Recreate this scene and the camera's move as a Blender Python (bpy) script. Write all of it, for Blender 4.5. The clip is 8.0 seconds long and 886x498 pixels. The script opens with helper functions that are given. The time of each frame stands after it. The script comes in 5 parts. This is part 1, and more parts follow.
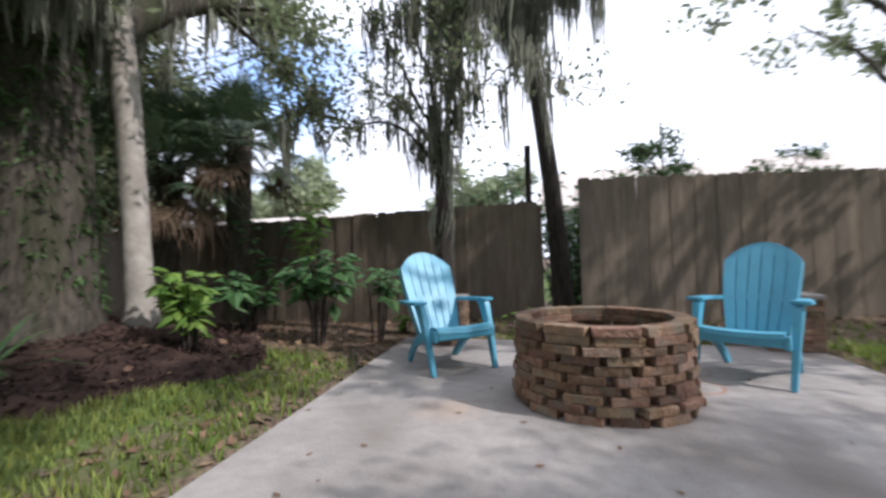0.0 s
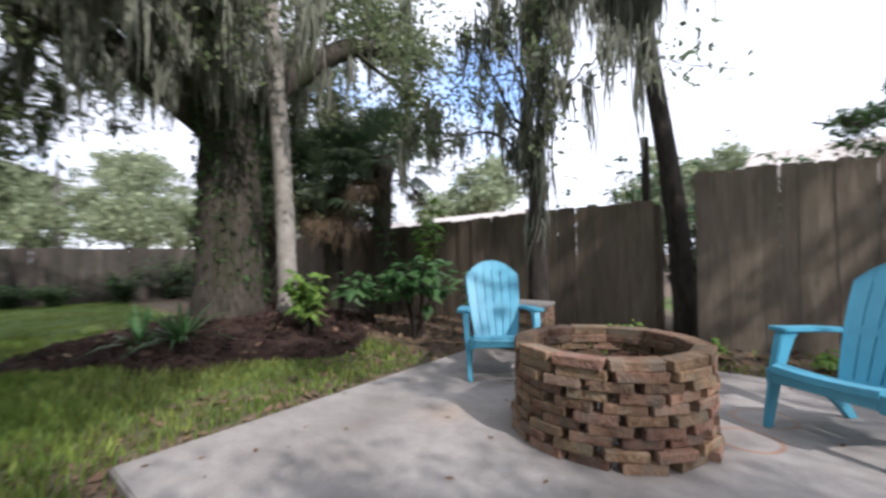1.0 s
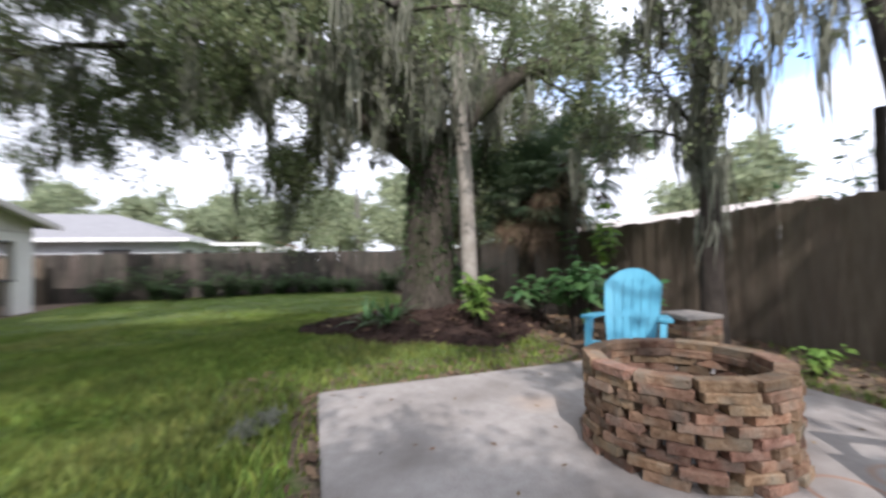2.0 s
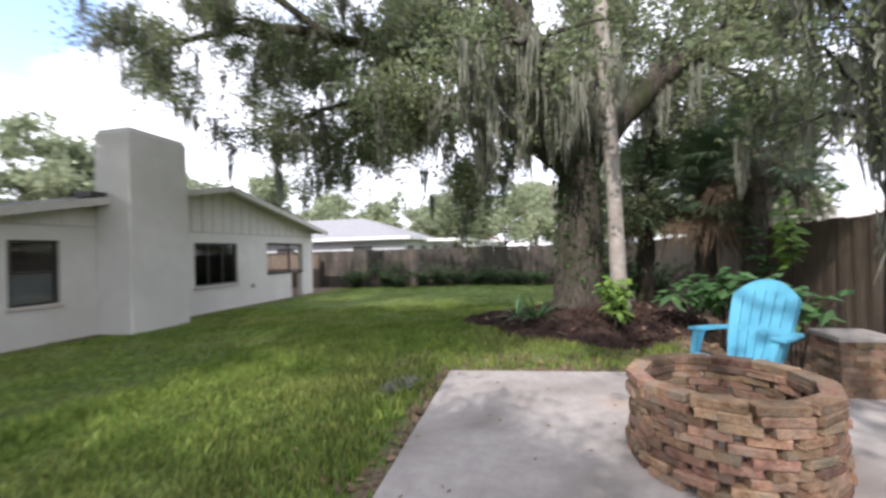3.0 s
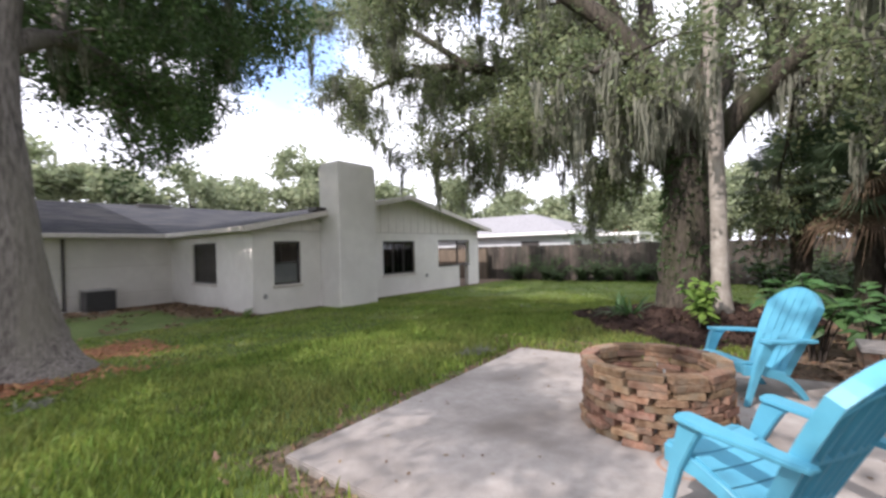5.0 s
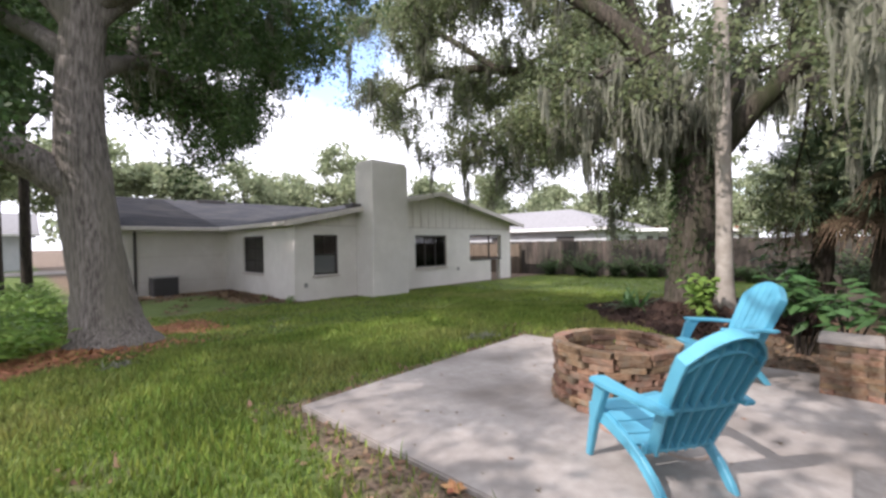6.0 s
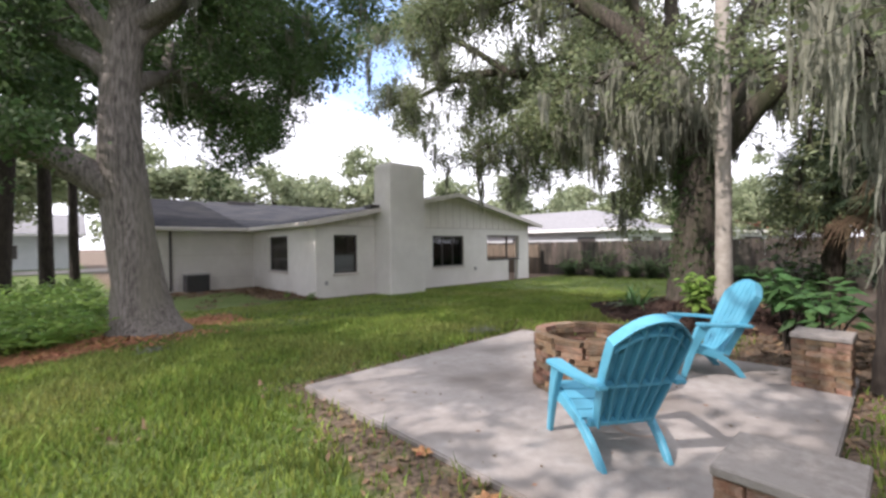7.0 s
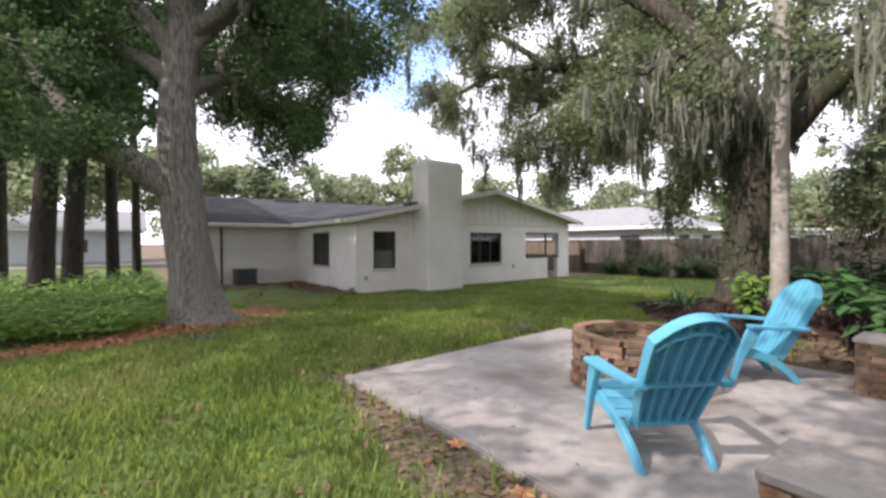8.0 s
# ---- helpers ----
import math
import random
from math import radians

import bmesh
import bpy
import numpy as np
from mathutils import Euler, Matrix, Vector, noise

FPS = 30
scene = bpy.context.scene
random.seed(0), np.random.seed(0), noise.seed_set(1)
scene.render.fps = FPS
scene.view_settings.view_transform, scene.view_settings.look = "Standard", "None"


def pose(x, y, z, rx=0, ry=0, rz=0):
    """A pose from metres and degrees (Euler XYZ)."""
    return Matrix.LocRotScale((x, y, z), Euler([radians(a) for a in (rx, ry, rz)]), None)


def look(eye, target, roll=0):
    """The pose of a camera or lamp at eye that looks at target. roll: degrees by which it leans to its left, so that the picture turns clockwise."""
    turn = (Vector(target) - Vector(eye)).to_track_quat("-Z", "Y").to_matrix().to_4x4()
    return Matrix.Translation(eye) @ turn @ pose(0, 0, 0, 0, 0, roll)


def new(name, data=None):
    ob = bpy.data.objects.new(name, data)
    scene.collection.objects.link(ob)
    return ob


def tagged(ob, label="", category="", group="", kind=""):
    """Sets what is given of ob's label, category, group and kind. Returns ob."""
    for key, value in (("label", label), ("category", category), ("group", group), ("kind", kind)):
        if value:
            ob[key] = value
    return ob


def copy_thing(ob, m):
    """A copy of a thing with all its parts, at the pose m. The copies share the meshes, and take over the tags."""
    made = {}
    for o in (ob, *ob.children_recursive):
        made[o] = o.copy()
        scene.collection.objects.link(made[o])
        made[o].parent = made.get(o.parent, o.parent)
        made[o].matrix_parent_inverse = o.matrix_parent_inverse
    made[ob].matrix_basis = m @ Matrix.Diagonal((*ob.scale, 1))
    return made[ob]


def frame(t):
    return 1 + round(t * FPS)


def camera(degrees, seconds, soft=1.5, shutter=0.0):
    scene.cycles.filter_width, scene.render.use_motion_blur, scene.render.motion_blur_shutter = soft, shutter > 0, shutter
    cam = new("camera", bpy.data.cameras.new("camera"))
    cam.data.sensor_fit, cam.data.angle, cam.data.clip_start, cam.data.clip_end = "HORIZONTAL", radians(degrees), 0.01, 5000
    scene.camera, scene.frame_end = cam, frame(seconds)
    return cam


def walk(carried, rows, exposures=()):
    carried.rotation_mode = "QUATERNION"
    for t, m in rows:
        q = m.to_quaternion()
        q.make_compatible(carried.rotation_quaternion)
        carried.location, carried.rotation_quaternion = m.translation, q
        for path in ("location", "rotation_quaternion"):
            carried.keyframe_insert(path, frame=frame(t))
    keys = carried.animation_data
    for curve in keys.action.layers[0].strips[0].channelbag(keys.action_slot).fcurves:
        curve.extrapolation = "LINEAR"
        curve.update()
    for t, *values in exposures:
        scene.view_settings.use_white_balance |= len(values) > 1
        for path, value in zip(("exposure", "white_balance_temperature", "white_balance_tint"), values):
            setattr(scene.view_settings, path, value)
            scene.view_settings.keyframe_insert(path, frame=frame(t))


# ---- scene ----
cam = camera(92.8, 8.0, soft=2.7, shutter=0.6)
PATH = [
    (0, (1.126, -0.669, 0.884), (0.547, 1.245, 0.937), -1.5),
    (0.5, (1.722, -0.473, 0.938), (0.718, 1.256, 0.985), -1.2),
    (1, (2.277, -0.244, 1.004), (0.912, 1.218, 1.041), -0.9),
    (1.5, (2.815, 0.0, 1.04), (1.11, 1.045, 1.086), -0.8),
    (2, (3.299, 0.272, 1.089), (1.366, 0.783, 1.132), -0.9),
    (2.2, (3.504, 0.443, 1.113), (1.523, 0.716, 1.157), -1.3),
    (3.3, (4.302, 1.451, 1.336), (2.41, 0.803, 1.339), -1.6),
    (3.5, (4.391, 1.64, 1.34), (2.538, 0.887, 1.347), -1.7),
    (4, (4.56, 2.1, 1.359), (2.801, 1.148, 1.365), -1.5),
    (4.5, (4.755, 2.57, 1.396), (3.083, 1.472, 1.394), -1.6),
    (5, (4.894, 3.01, 1.406), (3.333, 1.76, 1.402), -1.4),
    (6.3, (5.077, 3.969, 1.384), (3.668, 2.549, 1.361), -0.8),
    (6.5, (5.079, 4.094, 1.372), (3.683, 2.663, 1.356), -0.8),
    (7, (5.06, 4.28, 1.361), (3.721, 2.794, 1.34), -0.7),
    (7.5, (5.061, 4.34, 1.346), (3.804, 2.785, 1.32), -0.4),
    (8, (5.069, 4.307, 1.347), (3.869, 2.707, 1.314), -0.3),
]
walk(cam, [(t, look(eye, target, roll)) for t, eye, target, roll in PATH], [(0.0, -0.16, 5950, 19), (1.0, -0.2, 5950, 19), (2.0, 0.0, 6000, 20), (3.5, 0.22, 6150, 22), (5.0, 0.22, 6250, 23), (8.0, 0.2, 6350, 23)])

# ---------------------------------------------------------------- light
SUN_AZ, SUN_EL = radians(101.0), radians(42.0)
world = bpy.data.worlds.new("sky")
scene.world = world
world.use_nodes = True
wn, wl = world.node_tree.nodes, world.node_tree.links
wn.clear()
w_out = wn.new("ShaderNodeOutputWorld")
w_sky = wn.new("ShaderNodeTexSky")
w_sky.sky_type, w_sky.sun_disc = "NISHITA", False
w_sky.sun_elevation, w_sky.sun_rotation = SUN_EL, SUN_AZ
w_bg = wn.new("ShaderNodeBackground")
w_bg.inputs["Strength"].default_value = 0.46
w_cloud = wn.new("ShaderNodeBackground")
w_cloud.inputs["Color"].default_value = (0.94, 0.975, 1.0, 1)
w_cloud.inputs["Strength"].default_value = 1.75
w_mix = wn.new("ShaderNodeMixShader")
w_co = wn.new("ShaderNodeTexCoord")
w_map = wn.new("ShaderNodeMapping")
w_map.inputs["Scale"].default_value = (1.0, 1.0, 3.0)
w_map.inputs["Location"].default_value = (-2.97, 1.33, -0.89)
w_noise = wn.new("ShaderNodeTexNoise")
w_noise.inputs["Scale"].default_value = 1.9
w_noise.inputs["Detail"].default_value = 7.0
w_ramp = wn.new("ShaderNodeValToRGB")
w_ramp.color_ramp.elements[0].position, w_ramp.color_ramp.elements[1].position = 0.24, 0.42
wl.new(w_co.outputs["Generated"], w_map.inputs["Vector"])
wl.new(w_map.outputs["Vector"], w_noise.inputs["Vector"])
# two rifts of blue in the cloud
w_fac = w_noise.outputs["Fac"]
for rift, reach, depth in (((-0.475, -0.785, 0.40), 0.20, 0.42), ((-0.55, 0.77, 0.33), 0.26, 0.34)):
    w_dist = wn.new("ShaderNodeVectorMath")
    w_dist.operation = "DISTANCE"
    w_dist.inputs[1].default_value = rift
    wl.new(w_co.outputs["Generated"], w_dist.inputs[0])
    w_rng = wn.new("ShaderNodeMapRange")
    w_rng.inputs["From Min"].default_value, w_rng.inputs["From Max"].default_value = 0.0, reach
    w_rng.inputs["To Min"].default_value, w_rng.inputs["To Max"].default_value = depth, 0.0
    wl.new(w_dist.outputs["Value"], w_rng.inputs["Value"])
    w_sub = wn.new("ShaderNodeMath")
    w_sub.operation = "SUBTRACT"
    wl.new(w_fac, w_sub.inputs[0])
    wl.new(w_rng.outputs[0], w_sub.inputs[1])
    w_fac = w_sub.outputs[0]
wl.new(w_fac, w_ramp.inputs["Fac"])
wl.new(w_ramp.outputs["Color"], w_mix.inputs["Fac"])
wl.new(w_sky.outputs["Color"], w_bg.inputs["Color"])
wl.new(w_bg.outputs["Background"], w_mix.inputs[1])
wl.new(w_cloud.outputs["Background"], w_mix.inputs[2])
wl.new(w_mix.outputs["Shader"], w_out.inputs["Surface"])
sun = new("sun", bpy.data.lights.new("sun", "SUN"))
sun.data.energy, sun.data.angle, sun.data.color = 4.4, radians(0.55), (1.0, 0.94, 0.84)
sun_dir = Vector((math.sin(SUN_AZ) * math.cos(SUN_EL), math.cos(SUN_AZ) * math.cos(SUN_EL), math.sin(SUN_EL)))
sun.matrix_world = look(sun_dir * 50, (0, 0, 0))


# ---------------------------------------------------------------- materials
def mat(name, col, col2=None, scale=6.0, rough=0.8, bump=0.0, bump_scale=40.0, metal=0.0, spec=0.3,
        stretch=(1, 1, 1), big=None, big_scale=0.7, vary=0.0, island=False, translucent=0.0, low=0.35, high=0.65):
    """Two colours mixed by grain, a third by large stains, brightness varied piece by piece."""
    m = bpy.data.materials.new(name)
    m.use_nodes = True
    n, l = m.node_tree.nodes, m.node_tree.links
    b = n["Principled BSDF"]
    b.inputs["Roughness"].default_value, b.inputs["Metallic"].default_value = rough, metal
    b.inputs["Specular IOR Level"].default_value = spec
    co = n.new("ShaderNodeTexCoord")
    mp = n.new("ShaderNodeMapping")
    mp.inputs["Scale"].default_value = stretch
    l.new(co.outputs["Object"], mp.inputs["Vector"])
    vec = mp.outputs["Vector"]
    if vary and not island:
        info = n.new("ShaderNodeObjectInfo")
        off = n.new("ShaderNodeVectorMath")
        off.operation = "MULTIPLY_ADD"
        cmb = n.new("ShaderNodeCombineXYZ")
        for k in range(3):
            l.new(info.outputs["Random"], cmb.inputs[k])
        off.inputs[1].default_value = (37, 53, 71)
        l.new(cmb.outputs[0], off.inputs[0])
        l.new(vec, off.inputs[2])
        vec = off.outputs[0]
    no = n.new("ShaderNodeTexNoise")
    no.inputs["Scale"].default_value, no.inputs["Detail"].default_value = scale, 6
    no.inputs["Roughness"].default_value = 0.65
    l.new(vec, no.inputs["Vector"])
    mr = n.new("ShaderNodeMapRange")
    mr.inputs["From Min"].default_value, mr.inputs["From Max"].default_value = low, high
    l.new(no.outputs["Fac"], mr.inputs["Value"])
    mx = n.new("ShaderNodeMix")
    mx.data_type = "RGBA"
    mx.inputs[6].default_value, mx.inputs[7].default_value = (*col, 1), (*(col2 or col), 1)
    l.new(mr.outputs[0], mx.inputs[0])
    out = mx.outputs[2]
    if big:
        nb = n.new("ShaderNodeTexNoise")
        nb.inputs["Scale"].default_value, nb.inputs["Detail"].default_value = big_scale, 4
        l.new(vec, nb.inputs["Vector"])
        rb = n.new("ShaderNodeMapRange")
        rb.inputs["From Min"].default_value, rb.inputs["From Max"].default_value = 0.45, 0.7
        l.new(nb.outputs["Fac"], rb.inputs["Value"])
        m2 = n.new("ShaderNodeMix")
        m2.data_type = "RGBA"
        m2.inputs[7].default_value = (*big, 1)
        l.new(rb.outputs[0], m2.inputs[0])
        l.new(out, m2.inputs[6])
        out = m2.outputs[2]
    if vary:
        src = n.new("ShaderNodeNewGeometry").outputs["Random Per Island"] if island else info.outputs["Random"]
        hs = n.new("ShaderNodeHueSaturation")
        v = n.new("ShaderNodeMapRange")
        v.inputs["To Min"].default_value, v.inputs["To Max"].default_value = 1 - vary, 1 + vary
        l.new(src, v.inputs["Value"])
        l.new(v.outputs[0], hs.inputs["Value"])
        h = n.new("ShaderNodeMapRange")
        h.inputs["To Min"].default_value, h.inputs["To Max"].default_value = 0.5 - vary * 0.05, 0.5 + vary * 0.05
        fr = n.new("ShaderNodeMath")
        fr.operation = "FRACT"
        mu = n.new("ShaderNodeMath")
        mu.operation = "MULTIPLY"
        mu.inputs[1].default_value = 17.3
        l.new(src, mu.inputs[0])
        l.new(mu.outputs[0], fr.inputs[0])
        l.new(fr.outputs[0], h.inputs["Value"])
        l.new(h.outputs[0], hs.inputs["Hue"])
        l.new(out, hs.inputs["Color"])
        out = hs.outputs[0]
    l.new(out, b.inputs["Base Color"])
    if bump:
        bn = n.new("ShaderNodeTexNoise")
        bn.inputs["Scale"].default_value, bn.inputs["Detail"].default_value = bump_scale, 5
        l.new(vec, bn.inputs["Vector"])
        bp = n.new("ShaderNodeBump")
        bp.inputs["Strength"].default_value, bp.inputs["Distance"].default_value = bump, 0.02
        l.new(bn.outputs["Fac"], bp.inputs["Height"])
        l.new(bp.outputs[0], b.inputs["Normal"])
    if translucent:
        tr = n.new("ShaderNodeBsdfTranslucent")
        l.new(out, tr.inputs["Color"])
        ms = n.new("ShaderNodeMixShader")
        ms.inputs[0].default_value = translucent
        l.new(b.outputs[0], ms.inputs[1])
        l.new(tr.outputs[0], ms.inputs[2])
        l.new(ms.outputs[0], n["Material Output"].inputs["Surface"])
    return m


M_BRICK = mat("old_brick", (0.165, 0.089, 0.053), (0.295, 0.192, 0.126), 20, 0.92, 0.8, 55, vary=0.38, big=(0.205, 0.165, 0.122), big_scale=9)
M_SOOT = mat("ash", (0.035, 0.033, 0.03), (0.12, 0.11, 0.10), 14, 0.95, 0.8, 30)
M_CAP = mat("concrete_cap", (0.25, 0.225, 0.20), (0.36, 0.335, 0.30), 18, 0.9, 0.3, 80, big=(0.3, 0.28, 0.25), big_scale=5)
M_BOARD = mat("weathered_board", (0.128, 0.101, 0.072), (0.205, 0.168, 0.125), 5, 0.9, 0.4, 30, stretch=(4, 4, 0.5), vary=0.08, big=(0.115, 0.095, 0.07), big_scale=0.9)
M_FARBOARD = mat("grey_weathered_board", (0.030, 0.028, 0.024), (0.125, 0.103, 0.085), 1.1, 0.92, 0.4, 25, stretch=(2, 2, 0.7), vary=0.2, big=(0.07, 0.07, 0.055), big_scale=0.5)
M_CHAIR = mat("turquoise_resin", (0.085, 0.345, 0.475), (0.10, 0.375, 0.505), 9, 0.42, 0.05, 120, spec=0.45, big=(0.085, 0.315, 0.43), big_scale=4)
M_STUCCO = mat("white_painted_block", (0.69, 0.67, 0.62), (0.75, 0.73, 0.68), 3, 0.85, 0.25, 90, big=(0.64, 0.62, 0.57), big_scale=0.8)
M_SIDING = mat("painted_siding", (0.67, 0.64, 0.58), (0.72, 0.69, 0.63), 4, 0.8, 0.15, 60)
M_TRIM = mat("painted_fascia", (0.52, 0.49, 0.44), (0.60, 0.57, 0.52), 8, 0.7)
M_SHINGLE = mat("dark_shingle", (0.022, 0.024, 0.030), (0.042, 0.044, 0.052), 14, 0.95, 0.8, 60, big=(0.075, 0.075, 0.07), big_scale=0.9, stretch=(1, 2.5, 1))
M_FRAME = mat("dark_bronze_frame", (0.045, 0.04, 0.037), (0.06, 0.055, 0.05), 20, 0.5, spec=0.5)
M_SILL = mat("sill_masonry", (0.50, 0.46, 0.41), (0.56, 0.52, 0.47), 12, 0.85)
# blind cloth, used as well for the bright look of other panes
M_BLIND_SHINE = mat("window_blind_and_shine", (0.52, 0.53, 0.53), (0.60, 0.61, 0.61), 6, 0.8)
M_DARK = mat("dim_interior", (0.30, 0.29, 0.27), (0.36, 0.35, 0.33), 2, 0.9)
M_AC = mat("condenser_steel", (0.05, 0.05, 0.052), (0.07, 0.07, 0.07), 15, 0.55, metal=0.3)
M_BARK = mat("oak_bark", (0.024, 0.020, 0.015), (0.105, 0.09, 0.07), 12, 0.95, 1.0, 14, stretch=(2.4, 2.4, 0.4), big=(0.036, 0.042, 0.018), big_scale=1.6)
M_BARK_GREY = mat("grey_oak_bark", (0.060, 0.053, 0.046), (0.275, 0.25, 0.225), 13, 0.95, 1.0, 14, stretch=(2.4, 2.4, 0.32), big=(0.16, 0.15, 0.12), big_scale=1.0)
M_BARK_PALE = mat("pale_smooth_bark", (0.24, 0.215, 0.18), (0.40, 0.37, 0.32), 6, 0.85, 0.4, 25, big=(0.22, 0.20, 0.17), big_scale=2)
M_BARK_DARK = mat("dark_bark", (0.022, 0.018, 0.015), (0.06, 0.050, 0.040), 9, 0.95, 0.9, 20, stretch=(2, 2, 0.5))
M_MOSS = mat("spanish_moss", (0.19, 0.20, 0.15), (0.32, 0.325, 0.26), 7, 0.95, vary=0.22, island=True, translucent=0.35, spec=0.05)
M_LEAF_OAK = mat("oak_leaf", (0.135, 0.175, 0.085), (0.26, 0.30, 0.155), 0.9, 0.5, vary=0.4, island=True, translucent=0.5)
M_LEAF_OAK2 = mat("deep_oak_leaf", (0.056, 0.105, 0.038), (0.105, 0.17, 0.062), 0.9, 0.55, vary=0.35, island=True, translucent=0.4)
M_LEAF_LIGHT = mat("light_green_leaf", (0.16, 0.29, 0.055), (0.26, 0.40, 0.09), 1.5, 0.5, vary=0.25, island=True, translucent=0.45)
M_LEAF_MID = mat("broad_green_leaf", (0.055, 0.13, 0.04), (0.10, 0.20, 0.07), 2, 0.45, vary=0.25, island=True, translucent=0.35)
# pale greyed greens: the haze of distance is put into this leaf colour
M_LEAF_HAZED = mat("hazed_far_foliage", (0.23, 0.275, 0.16), (0.37, 0.415, 0.25), 0.25, 0.7, vary=0.3, island=True, translucent=0.35)
M_PALM = mat("palm_frond", (0.075, 0.125, 0.07), (0.13, 0.18, 0.10), 2, 0.45, vary=0.2, island=True, translucent=0.25)
M_PALM_DRY = mat("dry_frond", (0.085, 0.058, 0.036), (0.16, 0.115, 0.07), 4, 0.8, vary=0.2, island=True)
M_GRASS = mat("grass_blade", (0.12, 0.185, 0.033), (0.25, 0.335, 0.07), 1.6, 0.6, vary=0.5, island=True, translucent=0.4, big=(0.26, 0.29, 0.085), big_scale=0.55)
M_MULCH = mat("dark_mulch", (0.018, 0.011, 0.009), (0.055, 0.032, 0.024), 18, 0.95, 1.0, 40, big=(0.09, 0.055, 0.04), big_scale=1.6)
M_CHIP = mat("bark_chip", (0.024, 0.014, 0.011), (0.062, 0.036, 0.027), 12, 0.95, vary=0.4, island=True)
M_DRY = mat("dry_leaf", (0.13, 0.082, 0.048), (0.24, 0.165, 0.10), 6, 0.9, vary=0.4, island=True)
M_STRAW = mat("red_straw", (0.30, 0.13, 0.06), (0.42, 0.22, 0.12), 6, 0.9, vary=0.35, island=True)
M_ROOF_N = mat("beige_roof", (0.46, 0.41, 0.36), (0.55, 0.50, 0.45), 3, 0.9)
M_ROOF_G = mat("grey_roof", (0.22, 0.22, 0.225), (0.29, 0.29, 0.295), 3, 0.9, stretch=(1, 3, 1))
M_ROOF_R = mat("rust_roof", (0.30, 0.13, 0.08), (0.38, 0.18, 0.12), 3, 0.9)
M_WALL_P = mat("pale_wall", (0.50, 0.53, 0.55), (0.58, 0.60, 0.62), 2, 0.9)
M_WHITE = mat("white_metal", (0.78, 0.78, 0.76), (0.82, 0.82, 0.8), 5, 0.5)
M_CABLE = mat("grey_cable", (0.10, 0.10, 0.11), (0.14, 0.14, 0.15), 5, 0.6)
M_PLASTIC = mat("grey_plastic", (0.28, 0.28, 0.27), (0.34, 0.34, 0.33), 9, 0.6)

# window glass: clear, thin
M_GLASS = bpy.data.materials.new("window_glass")
M_GLASS.use_nodes = True
gn, gl = M_GLASS.node_tree.nodes, M_GLASS.node_tree.links
g_tr, g_gl, g_mx, g_fr = (gn.new("ShaderNodeBsdfTransparent"), gn.new("ShaderNodeBsdfGlossy"),
                          gn.new("ShaderNodeMixShader"), gn.new("ShaderNodeFresnel"))
g_tr.inputs["Color"].default_value = (0.82, 0.84, 0.84, 1)
g_gl.inputs["Roughness"].default_value = 0.03
g_fr.inputs["IOR"].default_value = 1.7
gl.new(g_fr.outputs[0], g_mx.inputs[0])
gl.new(g_tr.outputs[0], g_mx.inputs[1])
gl.new(g_gl.outputs[0], g_mx.inputs[2])
gl.new(g_mx.outputs[0], gn["Material Output"].inputs["Surface"])


def slab_material():
    """Pale concrete with fine grain, grey stains, an ochre stain, two rusty rings and a darker ring round the fire
    pit's foot.
    """
    m = mat("patio_concrete", (0.315, 0.29, 0.265), (0.385, 0.36, 0.33), 9, 0.88, 0.25, 70, big=(0.195, 0.173, 0.152), big_scale=1.1)
    n, l = m.node_tree.nodes, m.node_tree.links
    b = n["Principled BSDF"]
    src = b.inputs["Base Color"].links[0].from_socket
    geo = n.new("ShaderNodeNewGeometry")
    wob = n.new("ShaderNodeTexNoise")
    wob.inputs["Scale"].default_value = 9
    l.new(geo.outputs["Position"], wob.inputs["Vector"])
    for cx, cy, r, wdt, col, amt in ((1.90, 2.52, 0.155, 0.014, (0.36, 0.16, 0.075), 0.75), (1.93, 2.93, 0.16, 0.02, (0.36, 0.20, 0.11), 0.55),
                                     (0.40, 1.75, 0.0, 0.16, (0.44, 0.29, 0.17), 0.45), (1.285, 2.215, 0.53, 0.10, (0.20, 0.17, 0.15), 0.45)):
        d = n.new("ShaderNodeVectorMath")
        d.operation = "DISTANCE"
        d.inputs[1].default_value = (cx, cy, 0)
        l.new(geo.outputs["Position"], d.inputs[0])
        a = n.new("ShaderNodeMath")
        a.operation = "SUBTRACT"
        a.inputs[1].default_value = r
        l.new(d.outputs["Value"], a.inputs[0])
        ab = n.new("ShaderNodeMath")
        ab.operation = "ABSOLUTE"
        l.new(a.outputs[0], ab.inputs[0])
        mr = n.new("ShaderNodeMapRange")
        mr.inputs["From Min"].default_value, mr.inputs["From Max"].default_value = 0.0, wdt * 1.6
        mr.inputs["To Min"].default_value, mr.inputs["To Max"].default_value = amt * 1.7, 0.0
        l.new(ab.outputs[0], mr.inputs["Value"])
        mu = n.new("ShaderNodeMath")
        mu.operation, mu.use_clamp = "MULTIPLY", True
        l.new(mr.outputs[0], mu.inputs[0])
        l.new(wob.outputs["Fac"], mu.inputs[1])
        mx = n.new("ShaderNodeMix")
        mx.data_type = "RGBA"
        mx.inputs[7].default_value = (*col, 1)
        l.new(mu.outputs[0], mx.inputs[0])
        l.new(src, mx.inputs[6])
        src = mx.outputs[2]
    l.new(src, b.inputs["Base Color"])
    return m


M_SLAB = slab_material()


